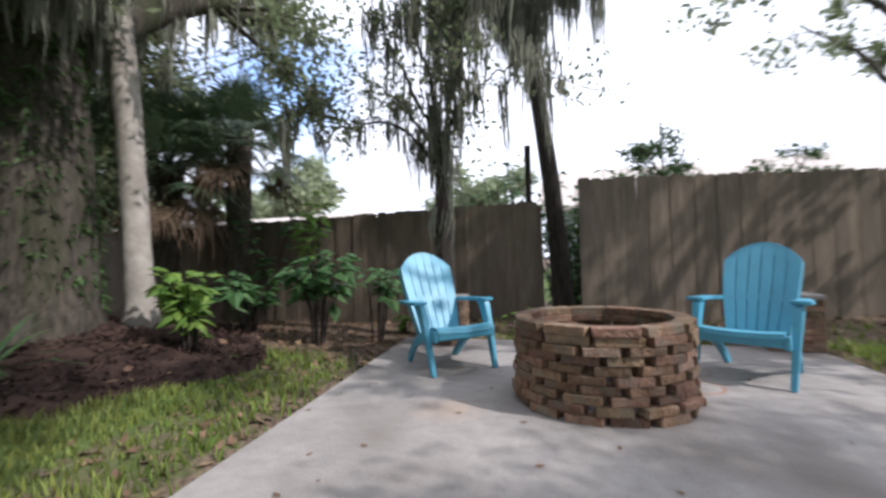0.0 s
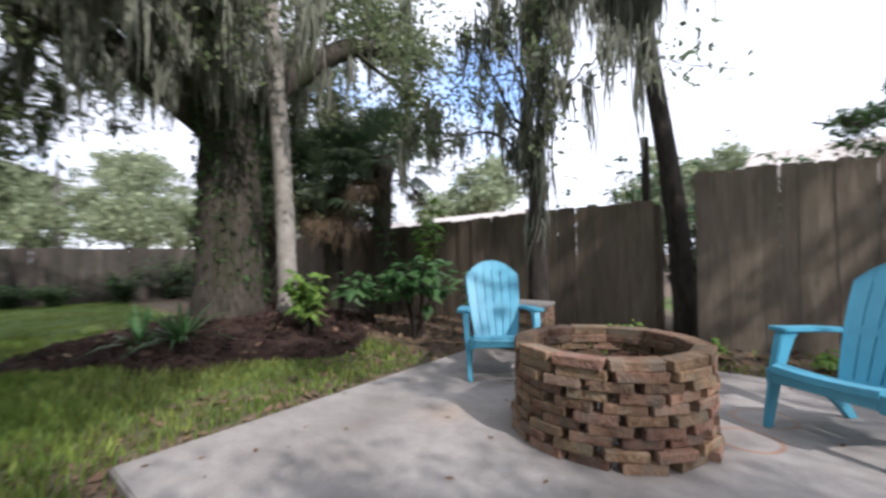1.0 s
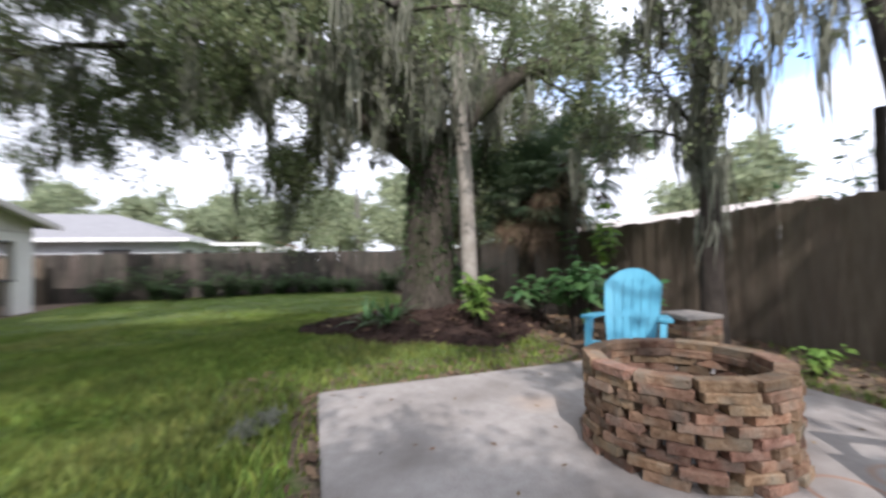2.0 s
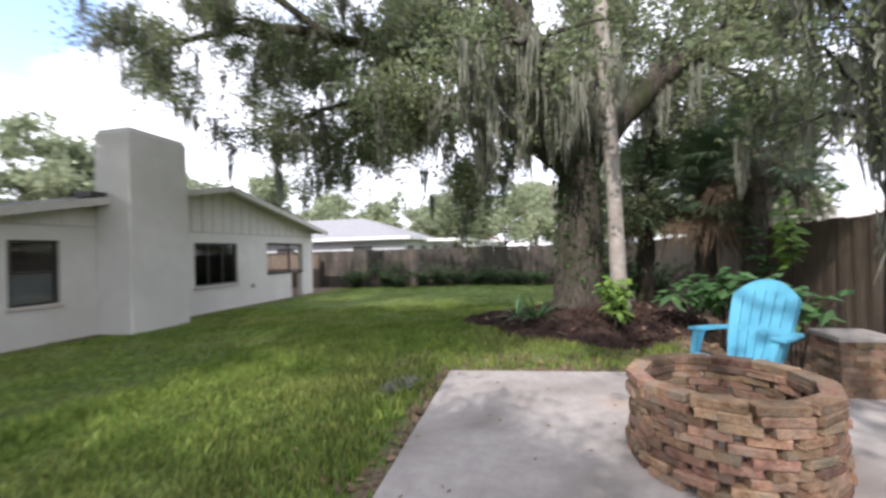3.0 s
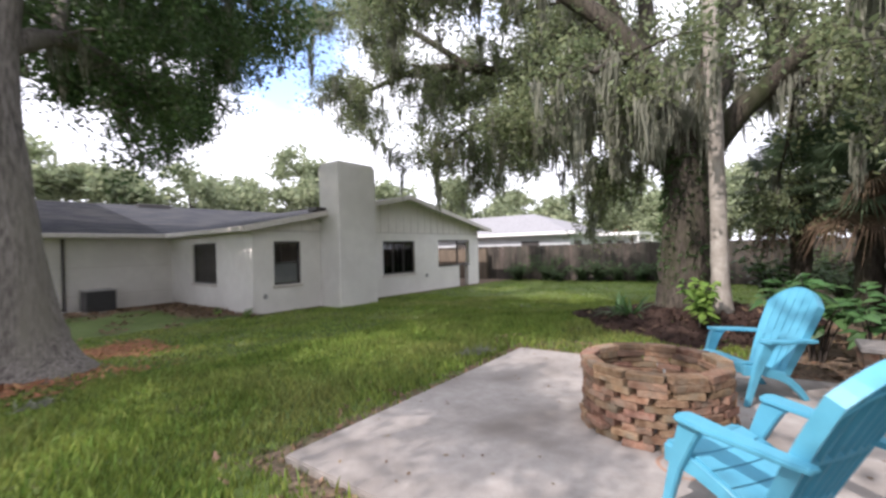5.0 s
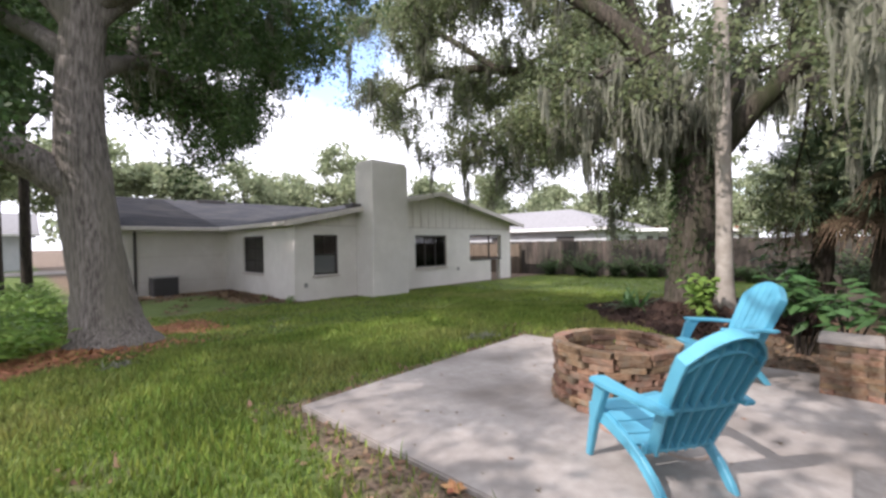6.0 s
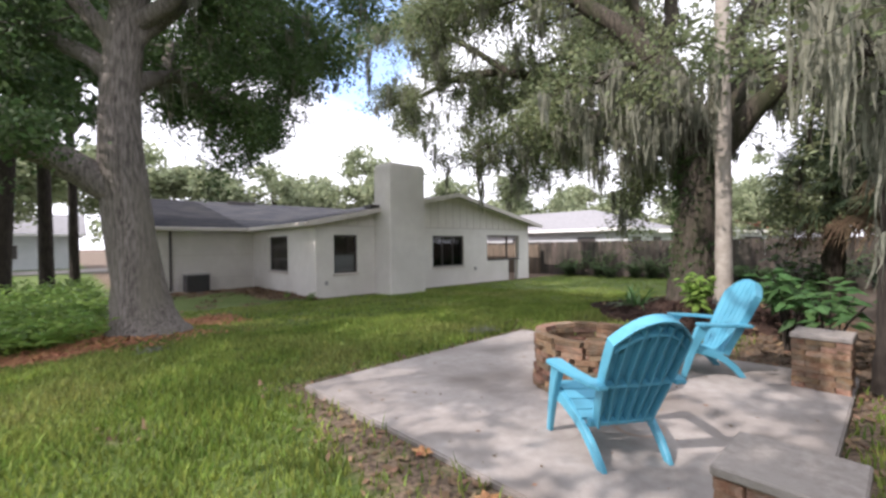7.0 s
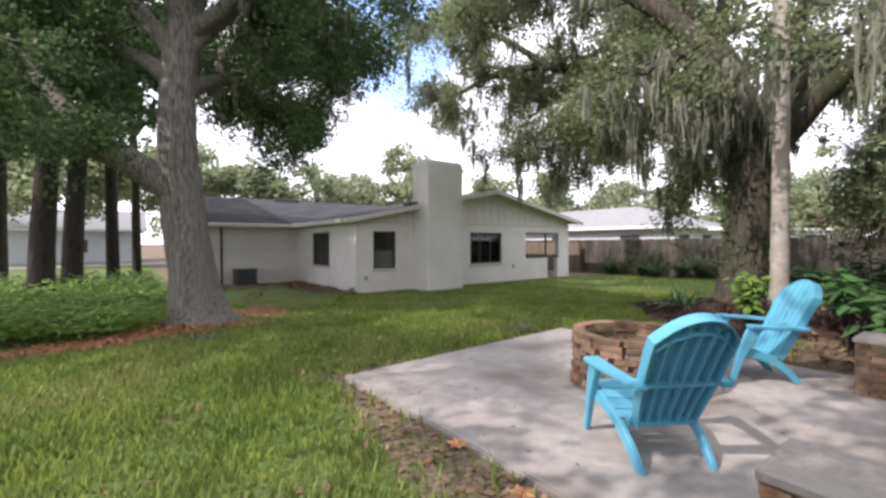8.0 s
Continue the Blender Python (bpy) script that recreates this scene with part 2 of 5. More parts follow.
def ground_material():
    """Lawn soil under the blades, bare earth where the plan says so."""
    m = mat("lawn", (0.065, 0.105, 0.022), (0.12, 0.17, 0.04), 5, 0.95, 0.8, 40, big=(0.12, 0.17, 0.05), big_scale=0.5)
    n, l = m.node_tree.nodes, m.node_tree.links
    b = n["Principled BSDF"]
    src = b.inputs["Base Color"].links[0].from_socket
    at = n.new("ShaderNodeAttribute")
    at.attribute_name = "bare"
    no = n.new("ShaderNodeTexNoise")
    no.inputs["Scale"].default_value, no.inputs["Detail"].default_value = 7, 8
    co = n.new("ShaderNodeTexCoord")
    l.new(co.outputs["Object"], no.inputs["Vector"])
    ad = n.new("ShaderNodeMath")
    ad.operation = "ADD"
    l.new(at.outputs["Fac"], ad.inputs[0])
    l.new(no.outputs["Fac"], ad.inputs[1])
    mr = n.new("ShaderNodeMapRange")
    mr.inputs["From Min"].default_value, mr.inputs["From Max"].default_value = 0.75, 1.15
    l.new(ad.outputs[0], mr.inputs["Value"])
    soil = n.new("ShaderNodeValToRGB")
    soil.color_ramp.elements[0].color, soil.color_ramp.elements[1].color = (0.07, 0.05, 0.035, 1), (0.22, 0.165, 0.115, 1)
    soil.color_ramp.elements[0].position, soil.color_ramp.elements[1].position = 0.35, 0.65
    n2 = n.new("ShaderNodeTexNoise")
    n2.inputs["Scale"].default_value, n2.inputs["Detail"].default_value = 28, 6
    l.new(co.outputs["Object"], n2.inputs["Vector"])
    l.new(n2.outputs["Fac"], soil.inputs["Fac"])
    mx = n.new("ShaderNodeMix")
    mx.data_type = "RGBA"
    l.new(mr.outputs[0], mx.inputs[0])
    l.new(src, mx.inputs[6])
    l.new(soil.outputs["Color"], mx.inputs[7])
    l.new(mx.outputs[2], b.inputs["Base Color"])
    return m


M_GROUND = ground_material()


# ---------------------------------------------------------------- building helpers
def part(name, bm, material, parent=None, label="", smooth=False):
    """Links a bmesh as one mesh object, under a thing or a part."""
    me = bpy.data.meshes.new(name)
    bm.to_mesh(me)
    bm.free()
    return part_of(name, me, material, parent, label, smooth)


def part_of(name, me, material, parent=None, label="", smooth=False):
    if material and not me.materials:
        me.materials.append(material)
    if smooth:
        me.polygons.foreach_set("use_smooth", [True] * len(me.polygons))
    ob = new(name, me)
    ob.parent = parent
    if label:
        tagged(ob, label)
    return ob


def mesh_np(name, verts, faces):
    """A mesh from arrays: n x 3 places and m x k corners."""
    me = bpy.data.meshes.new(name)
    verts, faces = np.asarray(verts, np.float32), np.asarray(faces, np.int32)
    k = faces.shape[1]
    me.vertices.add(len(verts))
    me.vertices.foreach_set("co", verts.ravel())
    me.loops.add(faces.size)
    me.loops.foreach_set("vertex_index", faces.ravel())
    me.polygons.add(len(faces))
    me.polygons.foreach_set("loop_start", np.arange(0, faces.size, k, dtype=np.int32))
    me.update(calc_edges=True)
    return me


def box(bm, x0, x1, y0, y1, z0, z1, bevel=0.0):
    """A box, its edges rounded a little."""
    r = bmesh.ops.create_cube(bm, size=1)
    bmesh.ops.scale(bm, vec=(x1 - x0, y1 - y0, z1 - z0), verts=r["verts"])
    bmesh.ops.translate(bm, vec=((x0 + x1) / 2, (y0 + y1) / 2, (z0 + z1) / 2), verts=r["verts"])
    if bevel:
        es = {e for v in r["verts"] for e in v.link_edges}
        bmesh.ops.bevel(bm, geom=list(es), offset=bevel, segments=1, affect="EDGES")
    return bm


def boxed(*a, **k):
    return box(bmesh.new(), *a, **k)


def thing(name, label, category, at=(0, 0, 0), group="", kind=""):
    ob = new(name)
    ob.location = at
    ob.empty_display_size = 0.1
    return tagged(ob, label, category, group, kind)


def prism(bm, outline, d0, d1, axis=0):
    """A flat outline of (a, b) pushed from d0 to d1 along an axis; a, b are the other two axes in order."""
    def at(a, b, d):
        return {0: (d, a, b), 1: (a, d, b), 2: (a, b, d)}[axis]
    lo = [bm.verts.new(at(a, b, d0)) for a, b in outline]
    hi = [bm.verts.new(at(a, b, d1)) for a, b in outline]
    n = len(outline)
    bm.faces.new(lo)
    bm.faces.new(hi[::-1])
    for i in range(n):
        bm.faces.new((lo[i], hi[i], hi[(i + 1) % n], lo[(i + 1) % n]))
    bmesh.ops.recalc_face_normals(bm, faces=bm.faces)
    return bm


def smoothstep(a, b, x):
    t = np.clip((np.asarray(x, float) - a) / (b - a), 0, 1)
    return t * t * (3 - 2 * t)


def tubes(paths, sides=8, seed=1, rough=0.06):
    """Tapered, uneven tubes along paths of (points, radii), as arrays."""
    rng = np.random.default_rng(seed)
    V, F, base = [], [], 0
    ang = np.arange(sides) * 2 * np.pi / sides
    for pts, rad in paths:
        pts, rad = np.asarray(pts, float), np.asarray(rad, float)
        tan = np.gradient(pts, axis=0)
        tan /= np.linalg.norm(tan, axis=1)[:, None] + 1e-9
        ref = np.array([0.0, 1.0, 0.0]) if abs(tan[0][2]) > 0.8 else np.array([0.0, 0.0, 1.0])
        u = np.cross(tan, ref)
        u /= np.linalg.norm(u, axis=1)[:, None] + 1e-9
        w = np.cross(tan, u)
        r = rad[:, None] * (1 + rough * rng.standard_normal((len(pts), sides)))
        ring = pts[:, None] + r[..., None] * (np.cos(ang)[None, :, None] * u[:, None] + np.sin(ang)[None, :, None] * w[:, None])
        V.append(ring.reshape(-1, 3))
        k = len(pts)
        i, j = np.meshgrid(np.arange(k - 1), np.arange(sides), indexing="ij")
        a, b = i * sides + j, i * sides + (j + 1) % sides
        F.append(base + np.stack([a, b, b + sides, a + sides], -1).reshape(-1, 4))
        base += k * sides
    return np.concatenate(V), np.concatenate(F)


def spline(ctrl, n):
    """n places along a smooth line through the control rows (x, y, z, radius)."""
    c = np.asarray(ctrl, float)
    p = np.vstack([2 * c[0] - c[1], c, 2 * c[-1] - c[-2]])
    out = []
    for s in np.linspace(0, len(c) - 1 - 1e-6, n):
        i, t = int(s), s - int(s)
        a, b, d, e = p[i], p[i + 1], p[i + 2], p[i + 3]
        out.append(0.5 * (2 * b + (d - a) * t + (2 * a - 5 * b + 4 * d - e) * t * t + (3 * b - a - 3 * d + e) * t ** 3))
    out = np.array(out)
    return out[:, :3], np.maximum(out[:, 3], 0.004)


def branch_out(limbs, rng, per_limb, length, droop=0.15, start=0.25, levels=2):
    """Boughs and twigs that grow from limbs. Returns all paths and the places that bear leaves."""
    paths, tips, level = list(limbs), [], list(limbs)
    for lv in range(levels):
        nxt = []
        for pts, rad in level:
            total = np.linalg.norm(np.diff(pts, axis=0), axis=1).sum()
            for _ in range(max(2, int(per_limb * (total / 4.0 if lv == 0 else total / 1.6)))):
                f = start + (1 - start) * rng.random() ** 0.8
                i = min(int(f * (len(pts) - 1)), len(pts) - 2)
                t = pts[i + 1] - pts[i]
                t = t / (np.linalg.norm(t) + 1e-9)
                d = t * 0.6 + rng.standard_normal(3) * (0.75, 0.75, 0.45)
                d /= np.linalg.norm(d)
                ln = length * (0.5 if lv else 1.0) * (0.55 + 0.8 * rng.random())
                k = 7
                s = np.linspace(0, 1, k)[:, None]
                q = pts[i] + d * ln * s + np.array([0, 0, -droop * ln]) * s ** 2 + np.cumsum(rng.standard_normal((k, 3)) * 0.035 * ln, 0) * s
                r0 = min(rad[i] * 0.5, 0.012 + 0.022 * ln)
                nxt.append((q, np.linspace(r0, 0.004, k)))
        paths += nxt
        level = nxt
        for q, _ in nxt:
            tips += list(q[2:] if lv else q[4:])
    return paths, np.array(tips)


def leaves(tips, rng, per_tip, spread, size, droop=0.0, long=1.9):
    """Leaf blades, four corners each, scattered round the places."""
    n = len(tips) * per_tip
    c = np.repeat(tips, per_tip, 0) + rng.standard_normal((n, 3)) * (spread, spread, spread * 0.75)
    d = rng.standard_normal((n, 3))
    d[:, 2] -= droop
    d /= np.linalg.norm(d, axis=1)[:, None]
    s = np.cross(d, rng.standard_normal((n, 3)))
    s /= np.linalg.norm(s, axis=1)[:, None]
    ln = size * (0.6 + 0.8 * rng.random((n, 1)))
    d, s = d * ln * long / 2, s * ln / 2
    V = np.stack([c - d, c + s, c + d, c - s], 1).reshape(-1, 3)
    return V, np.arange(n * 4).reshape(-1, 4)


def moss(places, rng, strands, width, low, high, blade=0.014):
    """Hanging tresses: many thin, wavering, pointed strips below each place."""
    places = np.asarray(places)
    V, F, base = [], [], 0
    for p in places:
        ln = low + (high - low) * rng.random() ** 1.6
        k = 5
        m = int(strands * (0.6 + 0.8 * rng.random()))
        o = rng.standard_normal((m, 2)) * width * (0.4 + 0.5 * rng.random())
        lens = ln * (0.35 + 0.65 * rng.random(m)) * np.exp(-(o ** 2).sum(1) / (2 * (width * 1.2) ** 2))
        s = np.linspace(0, 1, k)
        wob = np.cumsum(rng.standard_normal((m, k, 2)) * 0.018, 1)
        x = p[0] + o[:, :1] * (1 - 0.45 * s) + wob[..., 0]
        y = p[1] + o[:, 1:] * (1 - 0.45 * s) + wob[..., 1]
        z = p[2] + 0.05 * rng.standard_normal((m, 1)) - lens[:, None] * s
        a = rng.random(m) * np.pi
        wd = blade * (0.5 + rng.random((m, 1))) * np.array([0.8, 1.1, 1.0, 0.7, 0.15])
        dx, dy = np.cos(a)[:, None] * wd, np.sin(a)[:, None] * wd
        L = np.stack([x - dx, y - dy, z], -1)
        R = np.stack([x + dx, y + dy, z], -1)
        V.append(np.stack([L, R], 2).reshape(-1, 3))
        i, j = np.meshgrid(np.arange(m), np.arange(k - 1), indexing="ij")
        q = base + (i * k + j) * 2
        F.append(np.stack([q, q + 1, q + 3, q + 2], -1).reshape(-1, 4))
        base += m * k * 2
    return np.concatenate(V), np.concatenate(F)


# ---------------------------------------------------------------- ground
HY, HX, HXE, FLOOR = -8.32, -0.87, -11.95, -0.42     # gable wall, its two corners, wall foot
SLAB = [(-0.35, 0.15), (3.32, 0.30), (3.20, 4.0), (-0.74, 3.94)]


def in_slab(x, y, grow=0.0):
    ok = np.ones(np.shape(x), bool)
    for (ax, ay), (bx, by) in zip(SLAB, SLAB[1:] + SLAB[:1]):
        ln = math.hypot(bx - ax, by - ay)
        ok &= ((bx - ax) * (y - ay) - (by - ay) * (x - ax)) / ln > -grow
    return ok


def height(x, y):
    """Lie of the land: level at the patio, falling to the house, a mound at the old oak."""
    x, y = np.asarray(x, float), np.asarray(y, float)
    z = -0.035 - 0.28 * smoothstep(0.5, -7.5, y) - 0.25 * smoothstep(-3.5, -10, x) * smoothstep(-8, 3, y)
    z += 0.40 * np.exp(-((x + 3.15) ** 2 / 1.7 + (y - 2.0) ** 2 / 2.6))
    z += 0.10 * smoothstep(4.1, 5.0, y) * smoothstep(-2.0, 0.0, x)
    z += 0.18 * np.exp(-((x - 4.05) ** 2 + (y + 4.4) ** 2) / 1.2)
    z += 0.012 * np.sin(x * 2.3 + 1.0) * np.sin(y * 1.9) * smoothstep(0.0, 0.5, np.hypot(x - 1.3, y - 2.1) - 2.3)
    return np.where(in_slab(x, y, 0.02), np.minimum(z, -0.06), z)


def in_mulch(x, y):
    a = np.arctan2(y - 1.78, x + 3.2)
    edge = 1 + 0.07 * np.sin(3 * a + 0.6) + 0.05 * np.sin(7 * a)
    return np.hypot((x + 3.2) / 1.68, (y - 1.78) / 1.80) < edge


def bare_at(x, y):
    """How bare the earth is: by the patio's edges, under the fence, round the trunks."""
    x, y = np.asarray(x, float), np.asarray(y, float)
    b = 0.45 * in_slab(x, y, 0.16) + 0.25 * in_slab(x, y, 0.4)
    b = np.maximum(b, 0.75 * smoothstep(3.9, 4.4, y) * smoothstep(8.5, 6.5, y))
    # strip west of the patio: browner soil, bared more to stand in for shade
    b = np.maximum(b, 0.45 * in_slab(x, y, 0.8) * (x < -0.3))
    b = np.maximum(b, 0.85 * smoothstep(2.2, 3.1, y) * (x < -0.4))
    b = np.maximum(b, 0.68 * smoothstep(1.2, 0.6, np.hypot((x - 3.3) / 0.55, (y - 2.3) / 2.0)))
    b = np.maximum(b, 0.8 * np.exp(-((x - 4.6) ** 2 / 1.8 + (y + 4.3) ** 2 / 0.8)))
    b = np.maximum(b, 0.7 * np.exp(-((x - 2.7) ** 2 / 1.0 + (y + 6.4) ** 2 / 0.7)))
    b = np.maximum(b, 0.8 * np.maximum(smoothstep(HX + 1.5, HX + 0.7, x) * smoothstep(-8.6, -9.4, y), smoothstep(-12.4, -13.1, y)) * smoothstep(-2, 0, x) * smoothstep(4.2, 3.2, x))
    b = np.maximum(b, 0.75 * smoothstep(HY + 0.5, HY + 0.15, y) * (x < HX + 0.3))
    b = np.maximum(b, 0.35 * smoothstep(0.15, 0.9, np.sin(x * 2.9 + 1.7 * np.sin(y * 1.3)) * np.sin(y * 3.3 + 1.2 * np.sin(x * 1.9))))
    b = np.maximum(b, 0.5 * np.exp(-((x + 0.5) ** 2 / 0.25 + (y - 0.4) ** 2 / 0.6)))
    return np.clip(b, 0, 1)


def axis_steps(lo, hi, fine, far):
    near = np.arange(lo, hi + 1e-6, fine)
    out = np.geomspace(1, far, 26)
    return np.concatenate([lo - out[::-1], near, hi + out])


gx, gy = axis_steps(-17, 10, 0.14, 900), axis_steps(-12, 8, 0.14, 900)
GX, GY = np.meshgrid(gx, gy, indexing="ij")
gi, gj = np.meshgrid(np.arange(len(gx) - 1), np.arange(len(gy) - 1), indexing="ij")
ga = gi * len(gy) + gj
g_me = mesh_np("ground", np.stack([GX, GY, height(GX, GY)], -1).reshape(-1, 3),
               np.stack([ga, ga + len(gy), ga + len(gy) + 1, ga + 1], -1).reshape(-1, 4))
g_at = g_me.attributes.new("bare", "FLOAT", "POINT")
g_at.data.foreach_set("value", bare_at(GX, GY).astype(np.float32).ravel())
tagged(part_of("ground", g_me, M_GROUND, smooth=True), "green lawn with bare sandy earth by the patio", "ground", kind="structure")

# patio
bm = bmesh.new()
prism(bm, SLAB, -0.11, 0.0, 2)
bmesh.ops.bevel(bm, geom=[e for e in bm.edges if all(v.co.z > -0.01 for v in e.verts)], offset=0.012, segments=2, affect="EDGES")
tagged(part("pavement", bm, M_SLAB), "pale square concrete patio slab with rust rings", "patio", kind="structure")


# ---------------------------------------------------------------- house
APEX_X, APEX_Z, SLOPE = -6.8, 3.36, 0.205
REAR_Y, EAVE_Y, END_X = -14.2, -13.3, 2.7


def wall_y(bm, y0, y1, x0, x1, z0, z1, holes):
    """A wall along x with rectangular openings (x0, x1, z0, z1) right through it."""
    xs = sorted({x0, x1, *[h[0] for h in holes], *[h[1] for h in holes]})
    for a, b in zip(xs, xs[1:]):
        mid, z = (a + b) / 2, z0
        for h in sorted((h for h in holes if h[0] < mid < h[1]), key=lambda h: h[2]):
            if h[2] > z:
                box(bm, a, b, y0, y1, z, h[2])
            z = h[3]
        if z < z1:
            box(bm, a, b, y0, y1, z, z1)
    bmesh.ops.remove_doubles(bm, verts=bm.verts, dist=0.0005)
    return bm


house = thing("house", "single-storey white block house with dark shingle roof", "house", (0, 0, 0))
W2, W3 = (-2.37, -1.505, 0.46, 1.72), (-7.465, -5.75, 0.47, 1.72)
PORCH, PDOOR = (-11.20, -8.93, 0.66, 1.75), (-11.10, -10.40, FLOOR + 0.02, 0.66)
part("wall", wall_y(bmesh.new(), HY - 0.2, HY, HXE, HX, FLOOR, 2.02, [W2, W3, PORCH, PDOOR]), M_STUCCO, house)
bm = bmesh.new()
wall_y(bm, -HX, -HX + 0.2, REAR_Y, HY - 0.2, FLOOR, 2.0, [(-12.32, -10.55, 0.46, 1.74)])
bmesh.ops.transform(bm, matrix=Matrix(((0, -1, 0, 0), (1, 0, 0, 0), (0, 0, 1, 0), (0, 0, 0, 1))), verts=bm.verts)
part("wall", bm, M_STUCCO, house)
part("wall", boxed(HX, END_X, REAR_Y - 0.2, REAR_Y, FLOOR, 2.0), M_STUCCO, house)
part("wall", boxed(END_X - 0.2, END_X, -29, REAR_Y - 0.2, FLOOR, 2.0), M_STUCCO, house)
# porch side and the wall between porch and rooms
part("wall", boxed(HXE, HXE + 0.2, -16.6, -16.0, FLOOR, 2.0), M_STUCCO, house)
bm = bmesh.new()
wall_y(bm, 8.55, 8.7, -22.0, HY - 0.2, FLOOR, 2.6, [(-10.15, -9.35, 0.75, 1.7)])
bmesh.ops.transform(bm, matrix=Matrix(((0, -1, 0, 0), (1, 0, 0, 0), (0, 0, 1, 0), (0, 0, 0, 1))), verts=bm.verts)
part("wall", bm, M_STUCCO, house)
part("wall", boxed(-8.55, HX - 0.2, -20.2, -20.0, FLOOR, 2.4), M_DARK, house)
part("floor", boxed(HXE, HX - 0.2, -20, HY - 0.2, FLOOR - 0.1, FLOOR + 0.04), M_DARK, house)
# block courses scored into the wall, a band over the windows
for z in (0.16, 1.06):
    part("block_joint", boxed(HX + 0.001, END_X, REAR_Y - 0.01, REAR_Y + 0.004, z, z + 0.012), M_SILL, house)
part("band", boxed(HXE, HX, HY - 0.01, HY + 0.018, 2.0, 2.045), M_TRIM, house)


def roof_z(x):
    return APEX_Z - SLOPE * abs(x - APEX_X)


# gable: board and batten above the band
bm = bmesh.new()
prism(bm, [(HXE, 2.03), (HX, 2.03), (HX, roof_z(HX)), (APEX_X, APEX_Z), (HXE, roof_z(HXE))], HY - 0.16, HY - 0.01, 1)
gable = part("gable", bm, M_SIDING, house)
for k in range(27):
    x = HXE + 0.2 + k * 0.405
    if not -4.6 < x < -3.0 and roof_z(x) - 0.06 > 2.06:
        part("batten", boxed(x - 0.022, x + 0.022, HY - 0.012, HY + 0.012, 2.045, roof_z(x) - 0.05), M_SIDING, gable)


def roof_sheet(name, quad, thick=0.05):
    """A sloping roof plane with its thickness."""
    bm = bmesh.new()
    vs = [bm.verts.new(p) for p in quad]
    bm.faces.new(vs)
    r = bmesh.ops.extrude_face_region(bm, geom=bm.faces[:])
    bmesh.ops.translate(bm, vec=(0, 0, -thick), verts=[v for v in r["geom"] if isinstance(v, bmesh.types.BMVert)])
    bmesh.ops.recalc_face_normals(bm, faces=bm.faces)
    return part(name, bm, M_SHINGLE, house)


OVY, EL, ER = HY + 0.42, HX + 0.42, HXE - 0.55
RIDGE_Y, RIDGE_Z = -22.6, 3.98
roof_sheet("roof", [(APEX_X, OVY, APEX_Z + 0.06), (EL, OVY, roof_z(EL) + 0.06), (EL, -24, roof_z(EL) + 0.06), (APEX_X, -24, APEX_Z + 0.06)])
roof_sheet("roof", [(APEX_X, OVY, APEX_Z + 0.06), (APEX_X, -24, APEX_Z + 0.06), (ER, -24, roof_z(ER) + 0.06), (ER, OVY, roof_z(ER) + 0.06)])
roof_sheet("roof", [(-9.5, RIDGE_Y, RIDGE_Z), (-9.5, EAVE_Y, 2.09), (END_X + 0.4, EAVE_Y, 2.09), (END_X + 0.4, RIDGE_Y, RIDGE_Z)])
roof_sheet("roof", [(-9.5, RIDGE_Y, RIDGE_Z), (END_X + 0.4, RIDGE_Y, RIDGE_Z), (END_X + 0.4, -31, 2.2), (-9.5, -31, 2.2)])
# shingle courses on the slope that faces the yard
for k in range(1, 30):
    f = k / 30
    y, z = EAVE_Y + (RIDGE_Y - EAVE_Y) * f, 2.09 + (RIDGE_Z - 2.09) * f
    part("shingle_course", boxed(EL, END_X + 0.4, y - 0.012, y + 0.012, z + 0.002, z + 0.014), M_SHINGLE, house)
# rake boards, gutter, soffit
for sx in (EL, ER):
    bm = bmesh.new()
    prism(bm, [(APEX_X, APEX_Z + 0.075), (sx, roof_z(sx) + 0.075), (sx, roof_z(sx) - 0.09), (APEX_X, APEX_Z - 0.09)], OVY, OVY + 0.03, 1)
    part("rake_board", bm, M_TRIM, house)
    bm = bmesh.new()
    prism(bm, [(APEX_X, APEX_Z + 0.004), (sx, roof_z(sx) + 0.004), (sx, roof_z(sx) - 0.02), (APEX_X, APEX_Z - 0.02)], HY, OVY, 1)
    part("soffit", bm, M_TRIM, house)
part("gutter", boxed(EL, EL + 0.09, EAVE_Y, OVY, roof_z(EL) - 0.08, roof_z(EL) + 0.05, 0.01), M_TRIM, house)
part("gutter", boxed(EL, END_X + 0.4, EAVE_Y, EAVE_Y + 0.09, 1.98, 2.11, 0.01), M_TRIM, house)
part("soffit", boxed(HX, EL, REAR_Y, HY, roof_z(EL) - 0.05, roof_z(EL) - 0.03), M_TRIM, house)
part("soffit", boxed(HX, END_X, REAR_Y, EAVE_Y, 1.975, 1.99), M_TRIM, house)
part("roof_vent", boxed(-3.4, -1.95, -21.9, -21.6, 3.6, 3.97, 0.03), M_FRAME, house, "low dark metal roof vent")
part("downpipe", boxed(2.05, 2.13, REAR_Y, REAR_Y + 0.07, FLOOR + 0.15, 1.98, 0.01), M_FRAME, house, "thin dark downpipe")
for x, y, z in ((-1.22, HY, 0.10), (-8.15, HY, 0.25)):
    part("outlet_box", boxed(x - 0.05, x + 0.05, y, y + 0.05, z, z + 0.13, 0.01), M_PLASTIC, house)
# chimney: a stack that stands before the gable
bm = boxed(-4.56, -3.06, -8.30, -7.34, FLOOR, 4.06, 0.02)
chim = part("chimney", bm, M_STUCCO, house)
part("chimney_crown", boxed(-4.53, -3.09, -8.27, -7.37, 4.04, 4.15, 0.03), M_STUCCO, chim)
